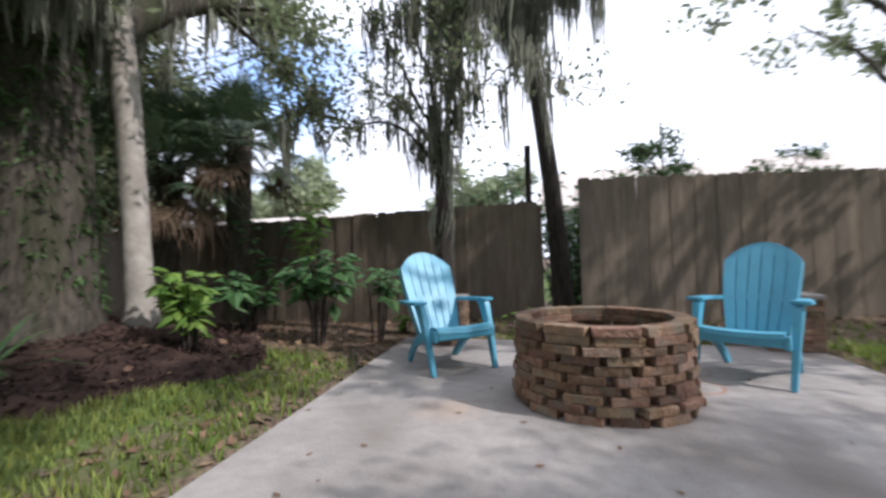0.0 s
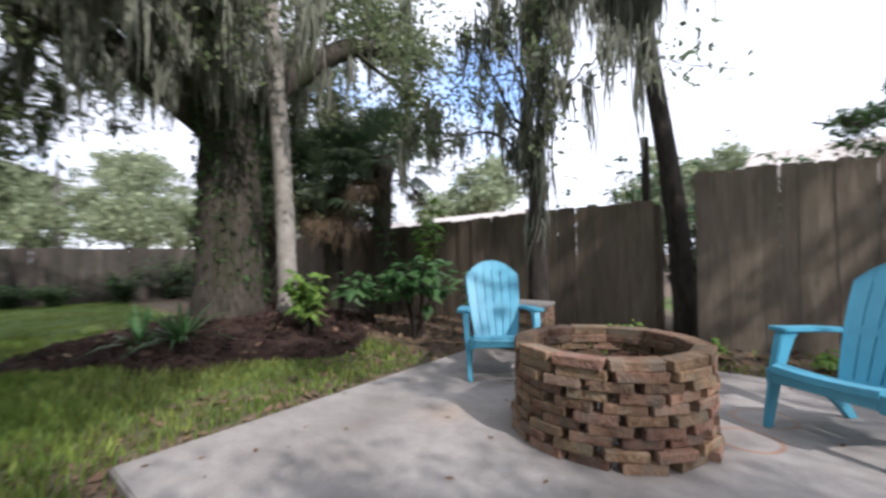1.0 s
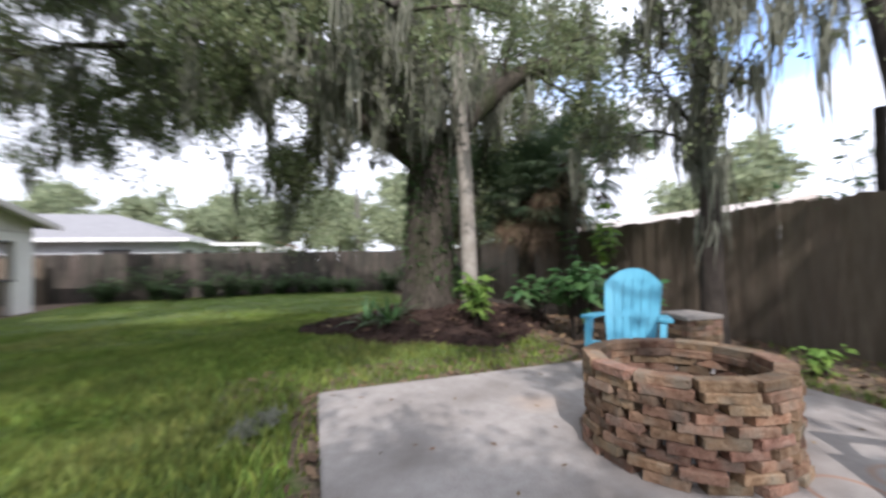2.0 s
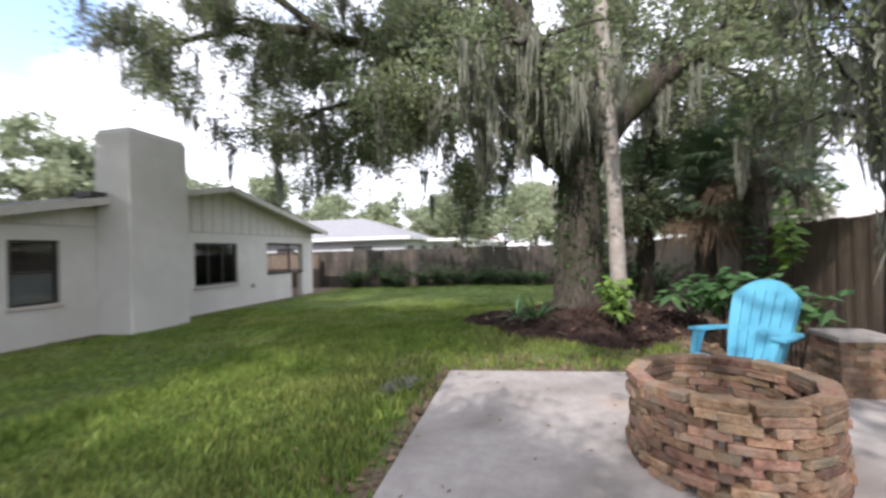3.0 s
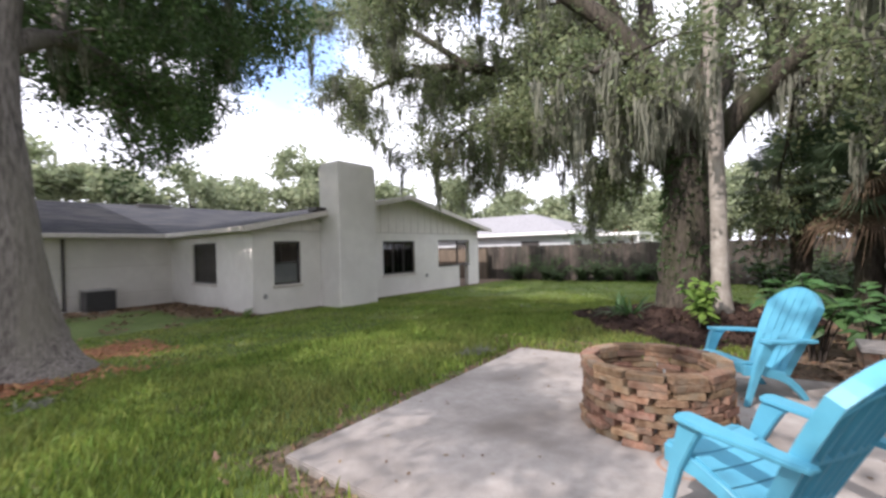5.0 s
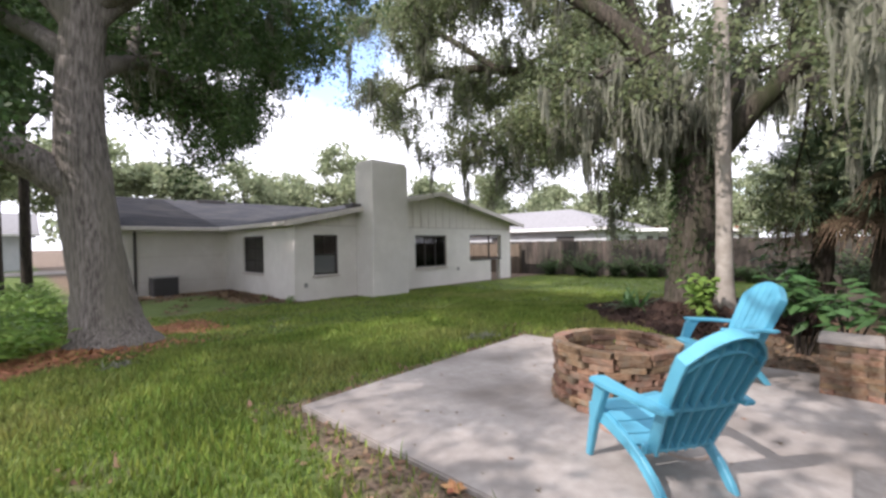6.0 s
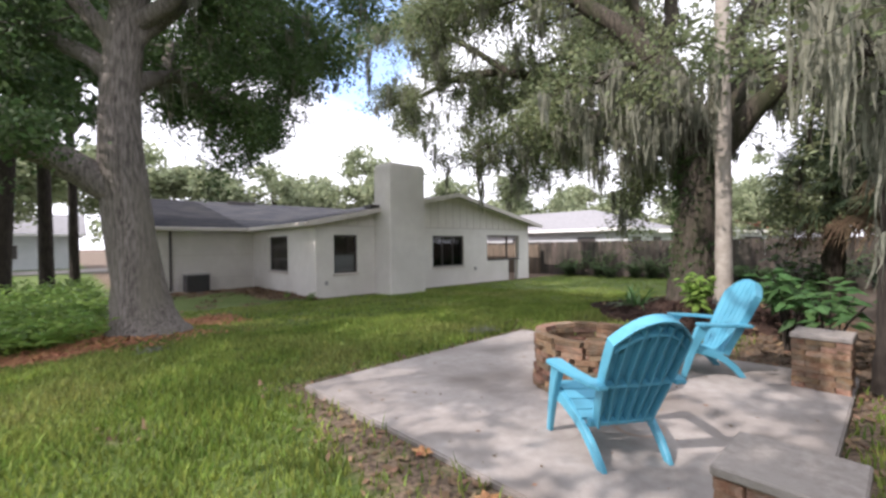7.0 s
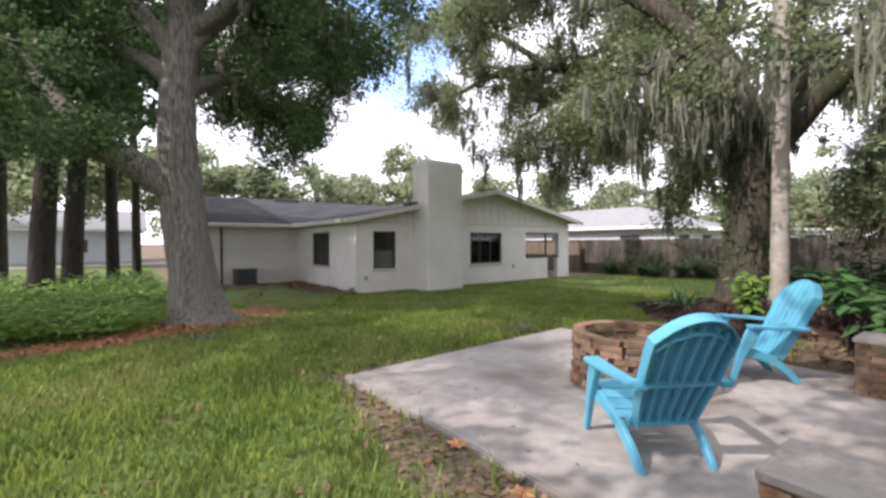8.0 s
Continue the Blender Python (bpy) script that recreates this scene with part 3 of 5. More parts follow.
part("flashing", boxed(-3.06, -2.72, -8.42, -7.95, 2.63, 2.75, 0.01), M_FRAME, house)


def window(parent, x0, x1, z0, z1, cols, rows, blinds_and_shine=()):
    """A window in the gable plane: frame, sashes, bars, panes, sill. Local x along the wall, y out of it."""
    wd = thing("window", "", "")
    wd.parent = parent
    fw = 0.055
    for a in ((x0, x0 + fw, z0, z1), (x1 - fw, x1, z0, z1), (x0 + fw, x1 - fw, z0, z0 + fw), (x0 + fw, x1 - fw, z1 - fw, z1)):
        part("frame", boxed(a[0], a[1], -0.12, -0.05, a[2], a[3]), M_FRAME, wd)
    for k in range(1, cols):
        x = x0 + (x1 - x0) * k / cols
        part("bar", boxed(x - 0.02, x + 0.02, -0.11, -0.07, z0 + fw, z1 - fw), M_FRAME, wd)
    for k in range(1, rows):
        z = z0 + (z1 - z0) * k / rows
        part("bar", boxed(x0 + fw, x1 - fw, -0.108, -0.065, z - 0.018, z + 0.018), M_FRAME, wd)
    for a, b, c in blinds_and_shine:
        part("blind", boxed(x0 + fw + (x1 - x0 - 2 * fw) * a, x0 + fw + (x1 - x0 - 2 * fw) * b, -0.135, -0.125, z0 + fw, z0 + fw + (z1 - z0 - 2 * fw) * c), M_BLIND_SHINE, wd)
    p = part("pane", boxed(x0 + fw, x1 - fw, -0.095, -0.088, z0 + fw, z1 - fw), M_GLASS, wd)
    p.visible_shadow = False
    part("sill", boxed(x0 - 0.03, x1 + 0.03, -0.06, 0.05, z0 - 0.075, z0 - 0.003, 0.008), M_SILL, wd)
    return wd


window(house, *W2, 1, 2, [(0, 1, 0.52)]).location = (0, HY, 0)
# pale panels here stand in for light seen through and reflected in the panes
window(house, *W3, 3, 1, [(0.06, 0.27, 0.92), (0.40, 0.97, 0.42)]).location = (0, HY, 0)
w1 = window(house, 10.55, 12.32, 0.46, 1.74, 2, 3, [(0.02, 0.48, 0.98), (0.52, 0.98, 0.6)])
w1.matrix_basis = pose(HX, 0, 0, 0, 0, -90)
wi = window(house, 9.35, 10.15, 0.75, 1.7, 2, 2)
wi.matrix_basis = pose(-8.55, 0, 0, 0, 0, -90)
part("porch_frame", boxed(PORCH[0], PORCH[1], HY - 0.12, HY - 0.06, PORCH[3] - 0.05, PORCH[3]), M_FRAME, house)
part("porch_frame", boxed(PORCH[0], PORCH[1], HY - 0.2, HY + 0.02, PORCH[2] - 0.04, PORCH[2] + 0.01), M_FRAME, house)
part("porch_post", boxed(-10.40, -10.34, HY - 0.12, HY - 0.06, PORCH[2], PORCH[3]), M_FRAME, house)

# condenser unit on its pad
ac = thing("air_conditioner", "dark louvred outdoor air conditioner beside white wall", "air conditioner", (1.36, -13.65, -0.34))
part("pad", boxed(-0.5, 0.5, -0.42, 0.42, -0.08, 0.05, 0.01), M_CAP, ac)
part("cabinet", boxed(-0.38, 0.38, -0.34, 0.34, 0.05, 0.68, 0.03), M_AC, ac)
for k in range(12):
    part("louvre", boxed(-0.36, 0.36, 0.335, 0.352, 0.10 + k * 0.045, 0.125 + k * 0.045), M_AC, ac)
part("top_cover", boxed(-0.40, 0.40, -0.36, 0.36, 0.68, 0.72, 0.015), M_PLASTIC, ac)


# ---------------------------------------------------------------- chairs
def strip_box(bm, rows, thick):
    """A bent board: rows of (left, right, normal), with thickness along the normal."""
    f, b = [], []
    for L, R, N in rows:
        N = Vector(N)
        f.append((bm.verts.new(L), bm.verts.new(R)))
        b.append((bm.verts.new(Vector(L) - N * thick), bm.verts.new(Vector(R) - N * thick)))
    for i in range(len(rows) - 1):
        bm.faces.new((f[i][0], f[i][1], f[i + 1][1], f[i + 1][0]))
        bm.faces.new((b[i][1], b[i][0], b[i + 1][0], b[i + 1][1]))
        bm.faces.new((f[i][0], f[i + 1][0], b[i + 1][0], b[i][0]))
        bm.faces.new((f[i + 1][1], f[i][1], b[i][1], b[i + 1][1]))
    bm.faces.new((f[0][1], f[0][0], b[0][0], b[0][1]))
    bm.faces.new((f[-1][0], f[-1][1], b[-1][1], b[-1][0]))
    bmesh.ops.recalc_face_normals(bm, faces=bm.faces)
    return bm


def back_at(x, v):
    """A place on the front of the backrest, v from 0 at the seat to 1 at the crown."""
    return Vector((x, -0.125 - 0.325 * v - 0.035 * v * v + 0.30 * x * x, 0.235 + 0.72 * v))


def half_width(v):
    return 0.180 + 0.066 * math.sin(min(v, 0.85) / 0.85 * math.pi / 2)


def crown(x):
    return 1.0 - 0.19 * (abs(x) / 0.246) ** 2.2


def chair():
    """Moulded resin garden chair with a fan back; faces +y, stands on z = 0."""
    ob = thing("garden_chair", "turquoise moulded resin chair with slatted fan back", "chair", group="chairs round the fire pit")
    nb = Vector((0, 0.90, 0.45)).normalized()
    count = 6
    for i in range(count):
        a, b = -1 + 2 * i / count, -1 + 2 * (i + 1) / count
        rows = []
        vt = crown((a + b) / 2 * 0.246)
        for k in range(15):
            v = k / 14
            hw = half_width(v * vt)
            xl, xr = a * hw + 0.0045, b * hw - 0.0045
            if i == 0:
                xl -= 0.004
            if i == count - 1:
                xr += 0.004
            vl, vr = v * crown(xl), v * crown(xr)
            rows.append((back_at(xl, vl), back_at(xr, vr), nb))
        bm = strip_box(bmesh.new(), rows, 0.016)
        part("back_slat", bm, M_CHAIR, ob, smooth=False)
    # solid moulded bands that join the slats: waist, foot and crown
    for v0, v1, off in ((0.0, 0.06, 0.004), (0.385, 0.455, 0.002), (0.87, 1.0, 0.003)):
        bm = bmesh.new()
        rows = []
        for k in range(17):
            s = -1 + 2 * k / 16
            hw = half_width(v0)
            x = s * hw * 0.985
            c = crown(x) if v0 > 0.8 else 1.0
            lo, hi = back_at(x, v0 * c if v0 > 0.8 else v0), back_at(x, (v1 - 0.004) * c if v0 > 0.8 else v1)
            rows.append((lo - nb * off, hi - nb * off, nb))
        strip_box(bm, rows, 0.016)
        part("back_band", bm, M_CHAIR, ob)
    # ribs behind the back and a raised rim
    for i in range(1, count):
        s = -1 + 2 * i / count
        rows = []
        for k in range(12):
            v = 0.02 + 0.93 * k / 11
            x = s * half_width(v * crown(s * 0.24))
            p = back_at(x, v * crown(x)) - nb * 0.016
            rows.append((p - Vector((0.0045, 0, 0)), p + Vector((0.0045, 0, 0)), nb))
        part("back_rib", strip_box(bmesh.new(), rows, 0.046), M_CHAIR, ob)
    for vw in (0.42, 0.05):
        rows = []
        for k in range(13):
            x = (-1 + 2 * k / 12) * half_width(vw)
            p = back_at(x, vw) - nb * 0.016
            rows.append((p - Vector((0, 0, 0.008)), p + Vector((0, 0, 0.008)), nb))
        part("back_rib", strip_box(bmesh.new(), rows, 0.046), M_CHAIR, ob)
    # a second arch inside the crown
    rows = []
    for k in range(15):
        x = (-1 + 2 * k / 14) * 0.230
        p = back_at(x, 0.885 * crown(x)) - nb * 0.016
        rows.append((p - Vector((0, 0, 0.006)), p + Vector((0, 0, 0.006)), nb))
    part("back_rib", strip_box(bmesh.new(), rows, 0.046), M_CHAIR, ob)
    rim = []
    for k in range(14):
        v = k / 13 * crown(0.246)
        rim.append(back_at(-half_width(v), v))
    for k in range(1, 14):
        x = -0.246 + 0.492 * k / 14
        rim.append(back_at(x, crown(x)))
    for k in range(14):
        v = (1 - k / 13) * crown(0.246)
        rim.append(back_at(half_width(v), v))
    rows = []
    for k, p in enumerate(rim):
        along = (rim[min(k + 1, len(rim) - 1)] - rim[max(k - 1, 0)]).normalized()
        out = nb.cross(along).normalized()
        rows.append((p + nb * 0.003 - out * 0.006, p + nb * 0.003 + out * 0.006, nb))
    part("back_rim", strip_box(bmesh.new(), rows, 0.072), M_CHAIR, ob)
    # seat: cross slats over a dished line
    prof = [(0.335, 0.325), (0.325, 0.358), (0.27, 0.368), (0.17, 0.345), (0.07, 0.312), (-0.02, 0.275), (-0.09, 0.245)]
    for (y0, z0), (y1, z1) in zip(prof, prof[1:]):
        d = Vector((0, y1 - y0, z1 - z0)).normalized()
        nn = Vector((0, -d.z, d.y))
        if nn.z < 0:
            nn = -nn
        g = d * (0.004 if y0 < 0.33 else 0.0)
        rows = []
        for k in range(9):
            x = -0.245 + 0.49 * k / 8
            dip = Vector((0, 0, -0.012 * (1 - (x / 0.245) ** 2)))
            rows.append((Vector((x, y1, z1)) - g + dip, Vector((x, y0, z0)) + g + dip, nn))
        part("seat_slat", strip_box(bmesh.new(), rows, 0.02), M_CHAIR, ob)
    part("seat_frame", boxed(-0.24, 0.24, 0.29, 0.328, 0.265, 0.338, 0.008), M_CHAIR, ob)
    part("seat_frame", boxed(-0.21, 0.21, -0.12, -0.08, 0.19, 0.245, 0.008), M_CHAIR, ob)
    for s in (-1, 1):
        # side rail that sweeps down into the back leg
        top = [(0.325, 0.345), (0.15, 0.325), (0.0, 0.275), (-0.12, 0.215), (-0.22, 0.13), (-0.285, 0.05), (-0.315, 0.0)]
        low = [(0.325, 0.255), (0.15, 0.245), (0.0, 0.20), (-0.10, 0.150), (-0.185, 0.075), (-0.235, 0.02), (-0.255, 0.0)]
        bm = bmesh.new()
        prism(bm, top + low[::-1], 0.0, 0.034, 0)
        for v in bm.verts:
            t = (0.325 - v.co.y) / 0.64
            v.co.x = s * (0.238 + v.co.x + 0.012 * t - 0.045 * t * t)
        bmesh.ops.recalc_face_normals(bm, faces=bm.faces)
        bmesh.ops.bevel(bm, geom=bm.edges[:], offset=0.004, segments=1, affect="EDGES")
        part("back_leg", bm, M_CHAIR, ob)
        # front leg: a tapering moulded post, splayed outwards
        bm = bmesh.new()
        prism(bm, [(0.178, 0.53), (0.196, 0.50), (0.250, 0.34), (0.338, 0.0), (0.290, 0.0), (0.200, 0.27), (0.125, 0.42), (0.085, 0.49), (0.040, 0.53)], 0.0, 0.052, 0)
        for v in bm.verts:
            v.co.x = s * (0.272 + v.co.x * (0.65 + 0.35 * v.co.z / 0.53) - 0.012 * (1 - v.co.z / 0.53))
        bmesh.ops.recalc_face_normals(bm, faces=bm.faces)
        bmesh.ops.bevel(bm, geom=bm.edges[:], offset=0.006, segments=2, affect="EDGES")
        part("front_leg", bm, M_CHAIR, ob)
        # arm: a paddle with a rounded front, narrowing to the back
        line = []
        for k in range(9):
            a = math.pi * k / 8
            line.append((0.310 - 0.060 * math.cos(a), 0.165 + 0.030 * math.sin(a)))
        line += [(0.366, 0.04), (0.342, -0.12), (0.312, -0.30), (0.29, -0.36), (0.222, -0.36), (0.222, -0.28), (0.25, -0.06), (0.25, 0.12)]
        bm = bmesh.new()
        prism(bm, line, 0.522, 0.548, 2)
        for v in bm.verts:
            v.co.z += 0.012 * smoothstep(-0.05, 0.2, v.co.y) - 0.015 * smoothstep(-0.1, -0.32, v.co.y)
            v.co.x *= s
        bmesh.ops.recalc_face_normals(bm, faces=bm.faces)
        bmesh.ops.bevel(bm, geom=bm.edges[:], offset=0.006, segments=2, affect="EDGES")
        part("arm", bm, M_CHAIR, ob)
    return ob


chair_a = chair()
chair_a.matrix_basis = pose(2.362, 2.924, 0.0, 0, 0, math.degrees(math.atan2(-0.856, -0.518)) - 90)
copy_thing(chair_a, pose(0.090, 2.796, 0.0, 0, 0, math.degrees(math.atan2(-0.72, 0.69)) - 90))


# ---------------------------------------------------------------- trees
def trunk_and_limbs(tree, trunk, limbs, material, rng, per_limb, length, levels=2, sides=12, start=0.25, droop=0.15):
    """Trunk and limbs as parts; returns the places that bear leaves, and those along the boughs."""
    tp = spline(trunk, 26)
    tv, tf = tubes([tp], 18, 5, 0.035)
    part_of("trunk", mesh_np("trunk", tv, tf), material, tree, smooth=True)
    lp = [spline(c, 18) for c in limbs]
    for q in lp:
        q[0][1:] += rng.standard_normal((17, 3)) * 0.02
    for q in lp:
        lv, lf = tubes([q], sides, 6, 0.05)
        part_of("limb", mesh_np("limb", lv, lf), material, tree, smooth=True)
    paths, tips = branch_out(lp, rng, per_limb, length, droop, start, levels)
    bv, bf = tubes(paths[len(lp):], 4, 7, 0.05)
    tagged(part_of("branchwork", mesh_np("branchwork", bv, bf), material, tree, smooth=True), kind="stuff")
    return lp, paths[len(lp):], tips


def hang_points(paths, rng, n, zmin=0.0):
    w = [p for q, r in paths for p in q[1:] if p[2] > zmin]
    w = np.array(w)
    return w[rng.integers(0, len(w), n)]


# the old live oak, on its mound
rng = np.random.default_rng(11)
oak = thing("oak_tree", "old live oak draped with grey Spanish moss", "tree", (0, 0, 0))
OAK_T = [(-3.08, 1.70, 0.0, 0.60), (-3.10, 1.72, 0.28, 0.45), (-3.14, 1.75, 0.9, 0.385), (-3.2, 1.78, 1.8, 0.36), (-3.27, 1.78, 2.6, 0.34), (-3.36, 1.76, 3.3, 0.28)]
OAK_L = [
    [(-3.3, 1.9, 2.7, 0.22), (-3.3, 2.7, 3.6, 0.17), (-3.15, 3.5, 4.25, 0.15), (-3.05, 4.1, 4.35, 0.12), (-3.1, 4.6, 4.6, 0.06), (-3.2, 4.9, 5.0, 0.02)],
    [(-3.3, 1.7, 2.6, 0.22), (-4.2, 0.6, 3.7, 0.19), (-5.6, -0.9, 4.6, 0.16), (-6.8, -2.3, 5.1, 0.14), (-7.6, -4.0, 5.0, 0.09), (-7.8, -5.4, 4.5, 0.04)],
    [(-3.35, 1.75, 3.1, 0.26), (-4.1, 0.9, 5.0, 0.22), (-5.6, -0.6, 6.8, 0.18), (-7.0, -1.8, 7.8, 0.12), (-8.6, -3.4, 8.8, 0.05)],
    [(-3.35, 1.7, 2.9, 0.22), (-4.0, 0.0, 4.6, 0.18), (-4.6, -2.0, 5.7, 0.15), (-4.8, -5.0, 6.8, 0.11), (-4.9, -7.6, 6.9, 0.07), (-4.8, -9.4, 6.5, 0.03)],
    [(-4.7, -3.4, 6.2, 0.10), (-4.4, -5.6, 8.0, 0.08), (-4.2, -7.6, 9.2, 0.05), (-4.0, -9.4, 9.6, 0.02)],
    [(-3.35, 1.75, 3.1, 0.22), (-2.9, 0.8, 5.2, 0.17), (-2.5, -1.0, 6.8, 0.13), (-2.4, -3.0, 7.6, 0.09), (-2.8, -5.2, 7.7, 0.03)],
    [(-3.3, 1.9, 3.0, 0.22), (-4.4, 2.2, 4.3, 0.18), (-5.9, 2.2, 5.2, 0.13), (-7.4, 2.0, 5.6, 0.05)],
    [(-3.3, 1.75, 2.9, 0.15), (-2.6, 1.45, 4.0, 0.11), (-1.9, 1.2, 4.25, 0.07), (-1.3, 0.9, 3.9, 0.03)],
    [(-5.6, -0.9, 4.6, 0.12), (-5.4, -2.2, 5.0, 0.09), (-5.2, -3.6, 4.9, 0.06), (-5.0, -4.8, 4.4, 0.02)],
    [(-5.6, -0.6, 6.8, 0.12), (-6.2, -2.6, 7.0, 0.09), (-6.4, -4.8, 6.9, 0.06), (-6.2, -7.0, 6.4, 0.02)],
    [(-4.1, 0.9, 5.0, 0.16), (-4.4, 1.0, 6.8, 0.12), (-4.2, 1.0, 8.4, 0.07), (-3.8, 0.6, 9.4, 0.03)],
    [(-4.1, 0.9, 5.0, 0.14), (-3.6, 0.0, 7.0, 0.11), (-3.6, -1.8, 8.6, 0.07), (-3.8, -3.6, 9.4, 0.03)],
    [(-6.8, -2.3, 5.1, 0.10), (-8.2, -2.6, 5.6, 0.07), (-9.6, -3.2, 5.6, 0.03)],
    [(-3.3, 2.7, 3.6, 0.10), (-4.8, 3.6, 5.0, 0.08), (-6.4, 4.2, 5.6, 0.03)],
    [(-3.3, 2.7, 3.6, 0.12), (-4.3, 3.3, 4.0, 0.09), (-5.4, 3.9, 4.1, 0.06), (-6.4, 4.4, 3.8, 0.02)],
    [(-3.35, 1.75, 3.1, 0.14), (-4.1, 2.3, 5.4, 0.11), (-5.2, 3.0, 6.8, 0.07), (-6.0, 3.6, 7.6, 0.03)],
    [(-5.6, -0.9, 4.6, 0.09), (-6.3, -1.0, 4.3, 0.06), (-6.9, -1.0, 3.7, 0.03), (-7.2, -0.9, 3.0, 0.01)],
    [(-4.2, 0.6, 3.7, 0.09), (-4.9, 0.2, 4.0, 0.06), (-5.5, 0.0, 3.9, 0.03), (-5.9, 0.0, 3.4, 0.01)],
    [(-4.2, 0.6, 3.7, 0.09), (-3.6, -0.1, 4.1, 0.06), (-3.1, -0.6, 3.8, 0.04), (-2.9, -0.9, 3.3, 0.01)],
]
lp, tw, tips = trunk_and_limbs(oak, OAK_T, OAK_L, M_BARK, rng, 9, 1.55, start=0.3)
v, f = leaves(tips, rng, 18, 0.18, 0.046)
part_of("crown", mesh_np("crown", v, f), M_LEAF_OAK, oak)
v, f = moss(np.vstack([hang_points(tw, rng, 760), hang_points(lp, rng, 230, 3.0), np.array((-2.75, 1.35, 3.7)) + rng.standard_normal((62, 3)) * (0.42, 0.55, 0.35), np.array((-2.2, 0.7, 3.75)) + rng.standard_normal((44, 3)) * (0.45, 0.55, 0.3)]), rng, 22, 0.10, 0.35, 1.25, 0.016)
tagged(part_of("hanging_moss", mesh_np("hanging_moss", v, f), M_MOSS, oak, "long grey-green tresses of moss"), kind="stuff")
# ferns and vines that cling to the trunk
rg = np.random.default_rng(17)
V, F = [], []
for k in range(420):
    h = 0.5 + 2.6 * rg.random() ** 0.8
    a = rg.normal(0.2, 1.1)
    c = np.array([-3.14 - 0.09 * (h - 0.9), 1.76, h]) + np.array([math.cos(a), math.sin(a), 0]) * (0.385 - 0.02 * h)
    for j in range(4):
        d = np.array([math.cos(a), math.sin(a), 0.0]) * 0.7 + rg.normal(0, 0.6, 3)
        d /= np.linalg.norm(d)
        i = len(V)
        sd = np.cross(d, rg.normal(0, 1, 3))
        sd *= 0.016 / (np.linalg.norm(sd) + 1e-6)
        ln = 0.05 + 0.06 * rg.random()
        V += [c, c + d * ln * 0.5 + sd, c + d * ln - np.array([0, 0, 0.3 * ln]), c + d * ln * 0.5 - sd]
        F.append((i, i + 1, i + 2, i + 3))
tagged(part_of("fern", mesh_np("fern", np.array(V), np.array(F)), M_LEAF_OAK2, oak, "small dark ferns clinging to the bark"), kind="stuff")

# pale slim trunk beside it
slim = thing("slim_tree", "slim pale smooth-barked tree beside the old oak", "tree")
SLIM_T = [(-2.70, 2.30, 0.1, 0.19), (-2.74, 2.29, 0.6, 0.135), (-2.77, 2.28, 1.1, 0.118), (-2.85, 2.26, 2.5, 0.11), (-3.05, 2.2, 4.5, 0.11), (-3.3, 2.15, 7.0, 0.09)]
rng = np.random.default_rng(12)
SLIM_L = [[(-3.28, 2.15, 6.4, 0.06), (-2.7, 1.4, 7.4, 0.05), (-2.2, 0.8, 8.2, 0.03)], [(-3.3, 2.15, 6.8, 0.06), (-3.9, 2.7, 7.8, 0.04), (-4.4, 3.2, 8.6, 0.02)]]
lp, tw, tips = trunk_and_limbs(slim, SLIM_T, SLIM_L, M_BARK_PALE, rng, 6, 1.2)
v, f = leaves(tips, rng, 14, 0.2, 0.06)
part_of("crown", mesh_np("crown", v, f), M_LEAF_OAK, slim)

# leaning dark trunk in the gap of the fence, curtained with moss
rng = np.random.default_rng(13)
lean = thing("leaning_tree", "dark leaning trunk hung with grey moss by the fence", "tree")
LEAN_T = [(1.02, 5.18, 0.0, 0.16), (0.99, 5.12, 0.7, 0.125), (0.93, 5.08, 1.6, 0.115), (0.80, 5.0, 2.8, 0.105), (0.66, 4.95, 4.0, 0.10), (0.45, 4.9, 6.5, 0.08)]
LEAN_L = [[(0.62, 4.95, 4.1, 0.05), (0.1, 4.5, 4.5, 0.04), (-0.4, 4.1, 4.4, 0.015)], [(0.62, 4.95, 4.1, 0.05), (1.1, 4.7, 4.6, 0.035), (1.6, 4.5, 4.5, 0.015)],
          [(0.55, 4.92, 5.2, 0.05), (0.0, 5.3, 5.8, 0.035), (-0.6, 5.6, 5.7, 0.015)], [(0.5, 4.9, 5.6, 0.05), (0.9, 4.2, 6.0, 0.03), (1.2, 3.7, 5.9, 0.015)]]
lp, tw, tips = trunk_and_limbs(lean, LEAN_T, LEAN_L, M_BARK_DARK, rng, 5, 0.7)
v, f = leaves(tips, rng, 7, 0.16, 0.05)
part_of("crown", mesh_np("crown", v, f), M_LEAF_OAK, lean)
v, f = moss(np.vstack([hang_points(lp, rng, 150, 3.5), hang_points(tw, rng, 130, 3.3)]), rng, 36, 0.11, 0.6, 1.5, 0.011)
tagged(part_of("hanging_moss", mesh_np("hanging_moss", v, f), M_MOSS, lean, "long grey tresses of moss"), kind="stuff")

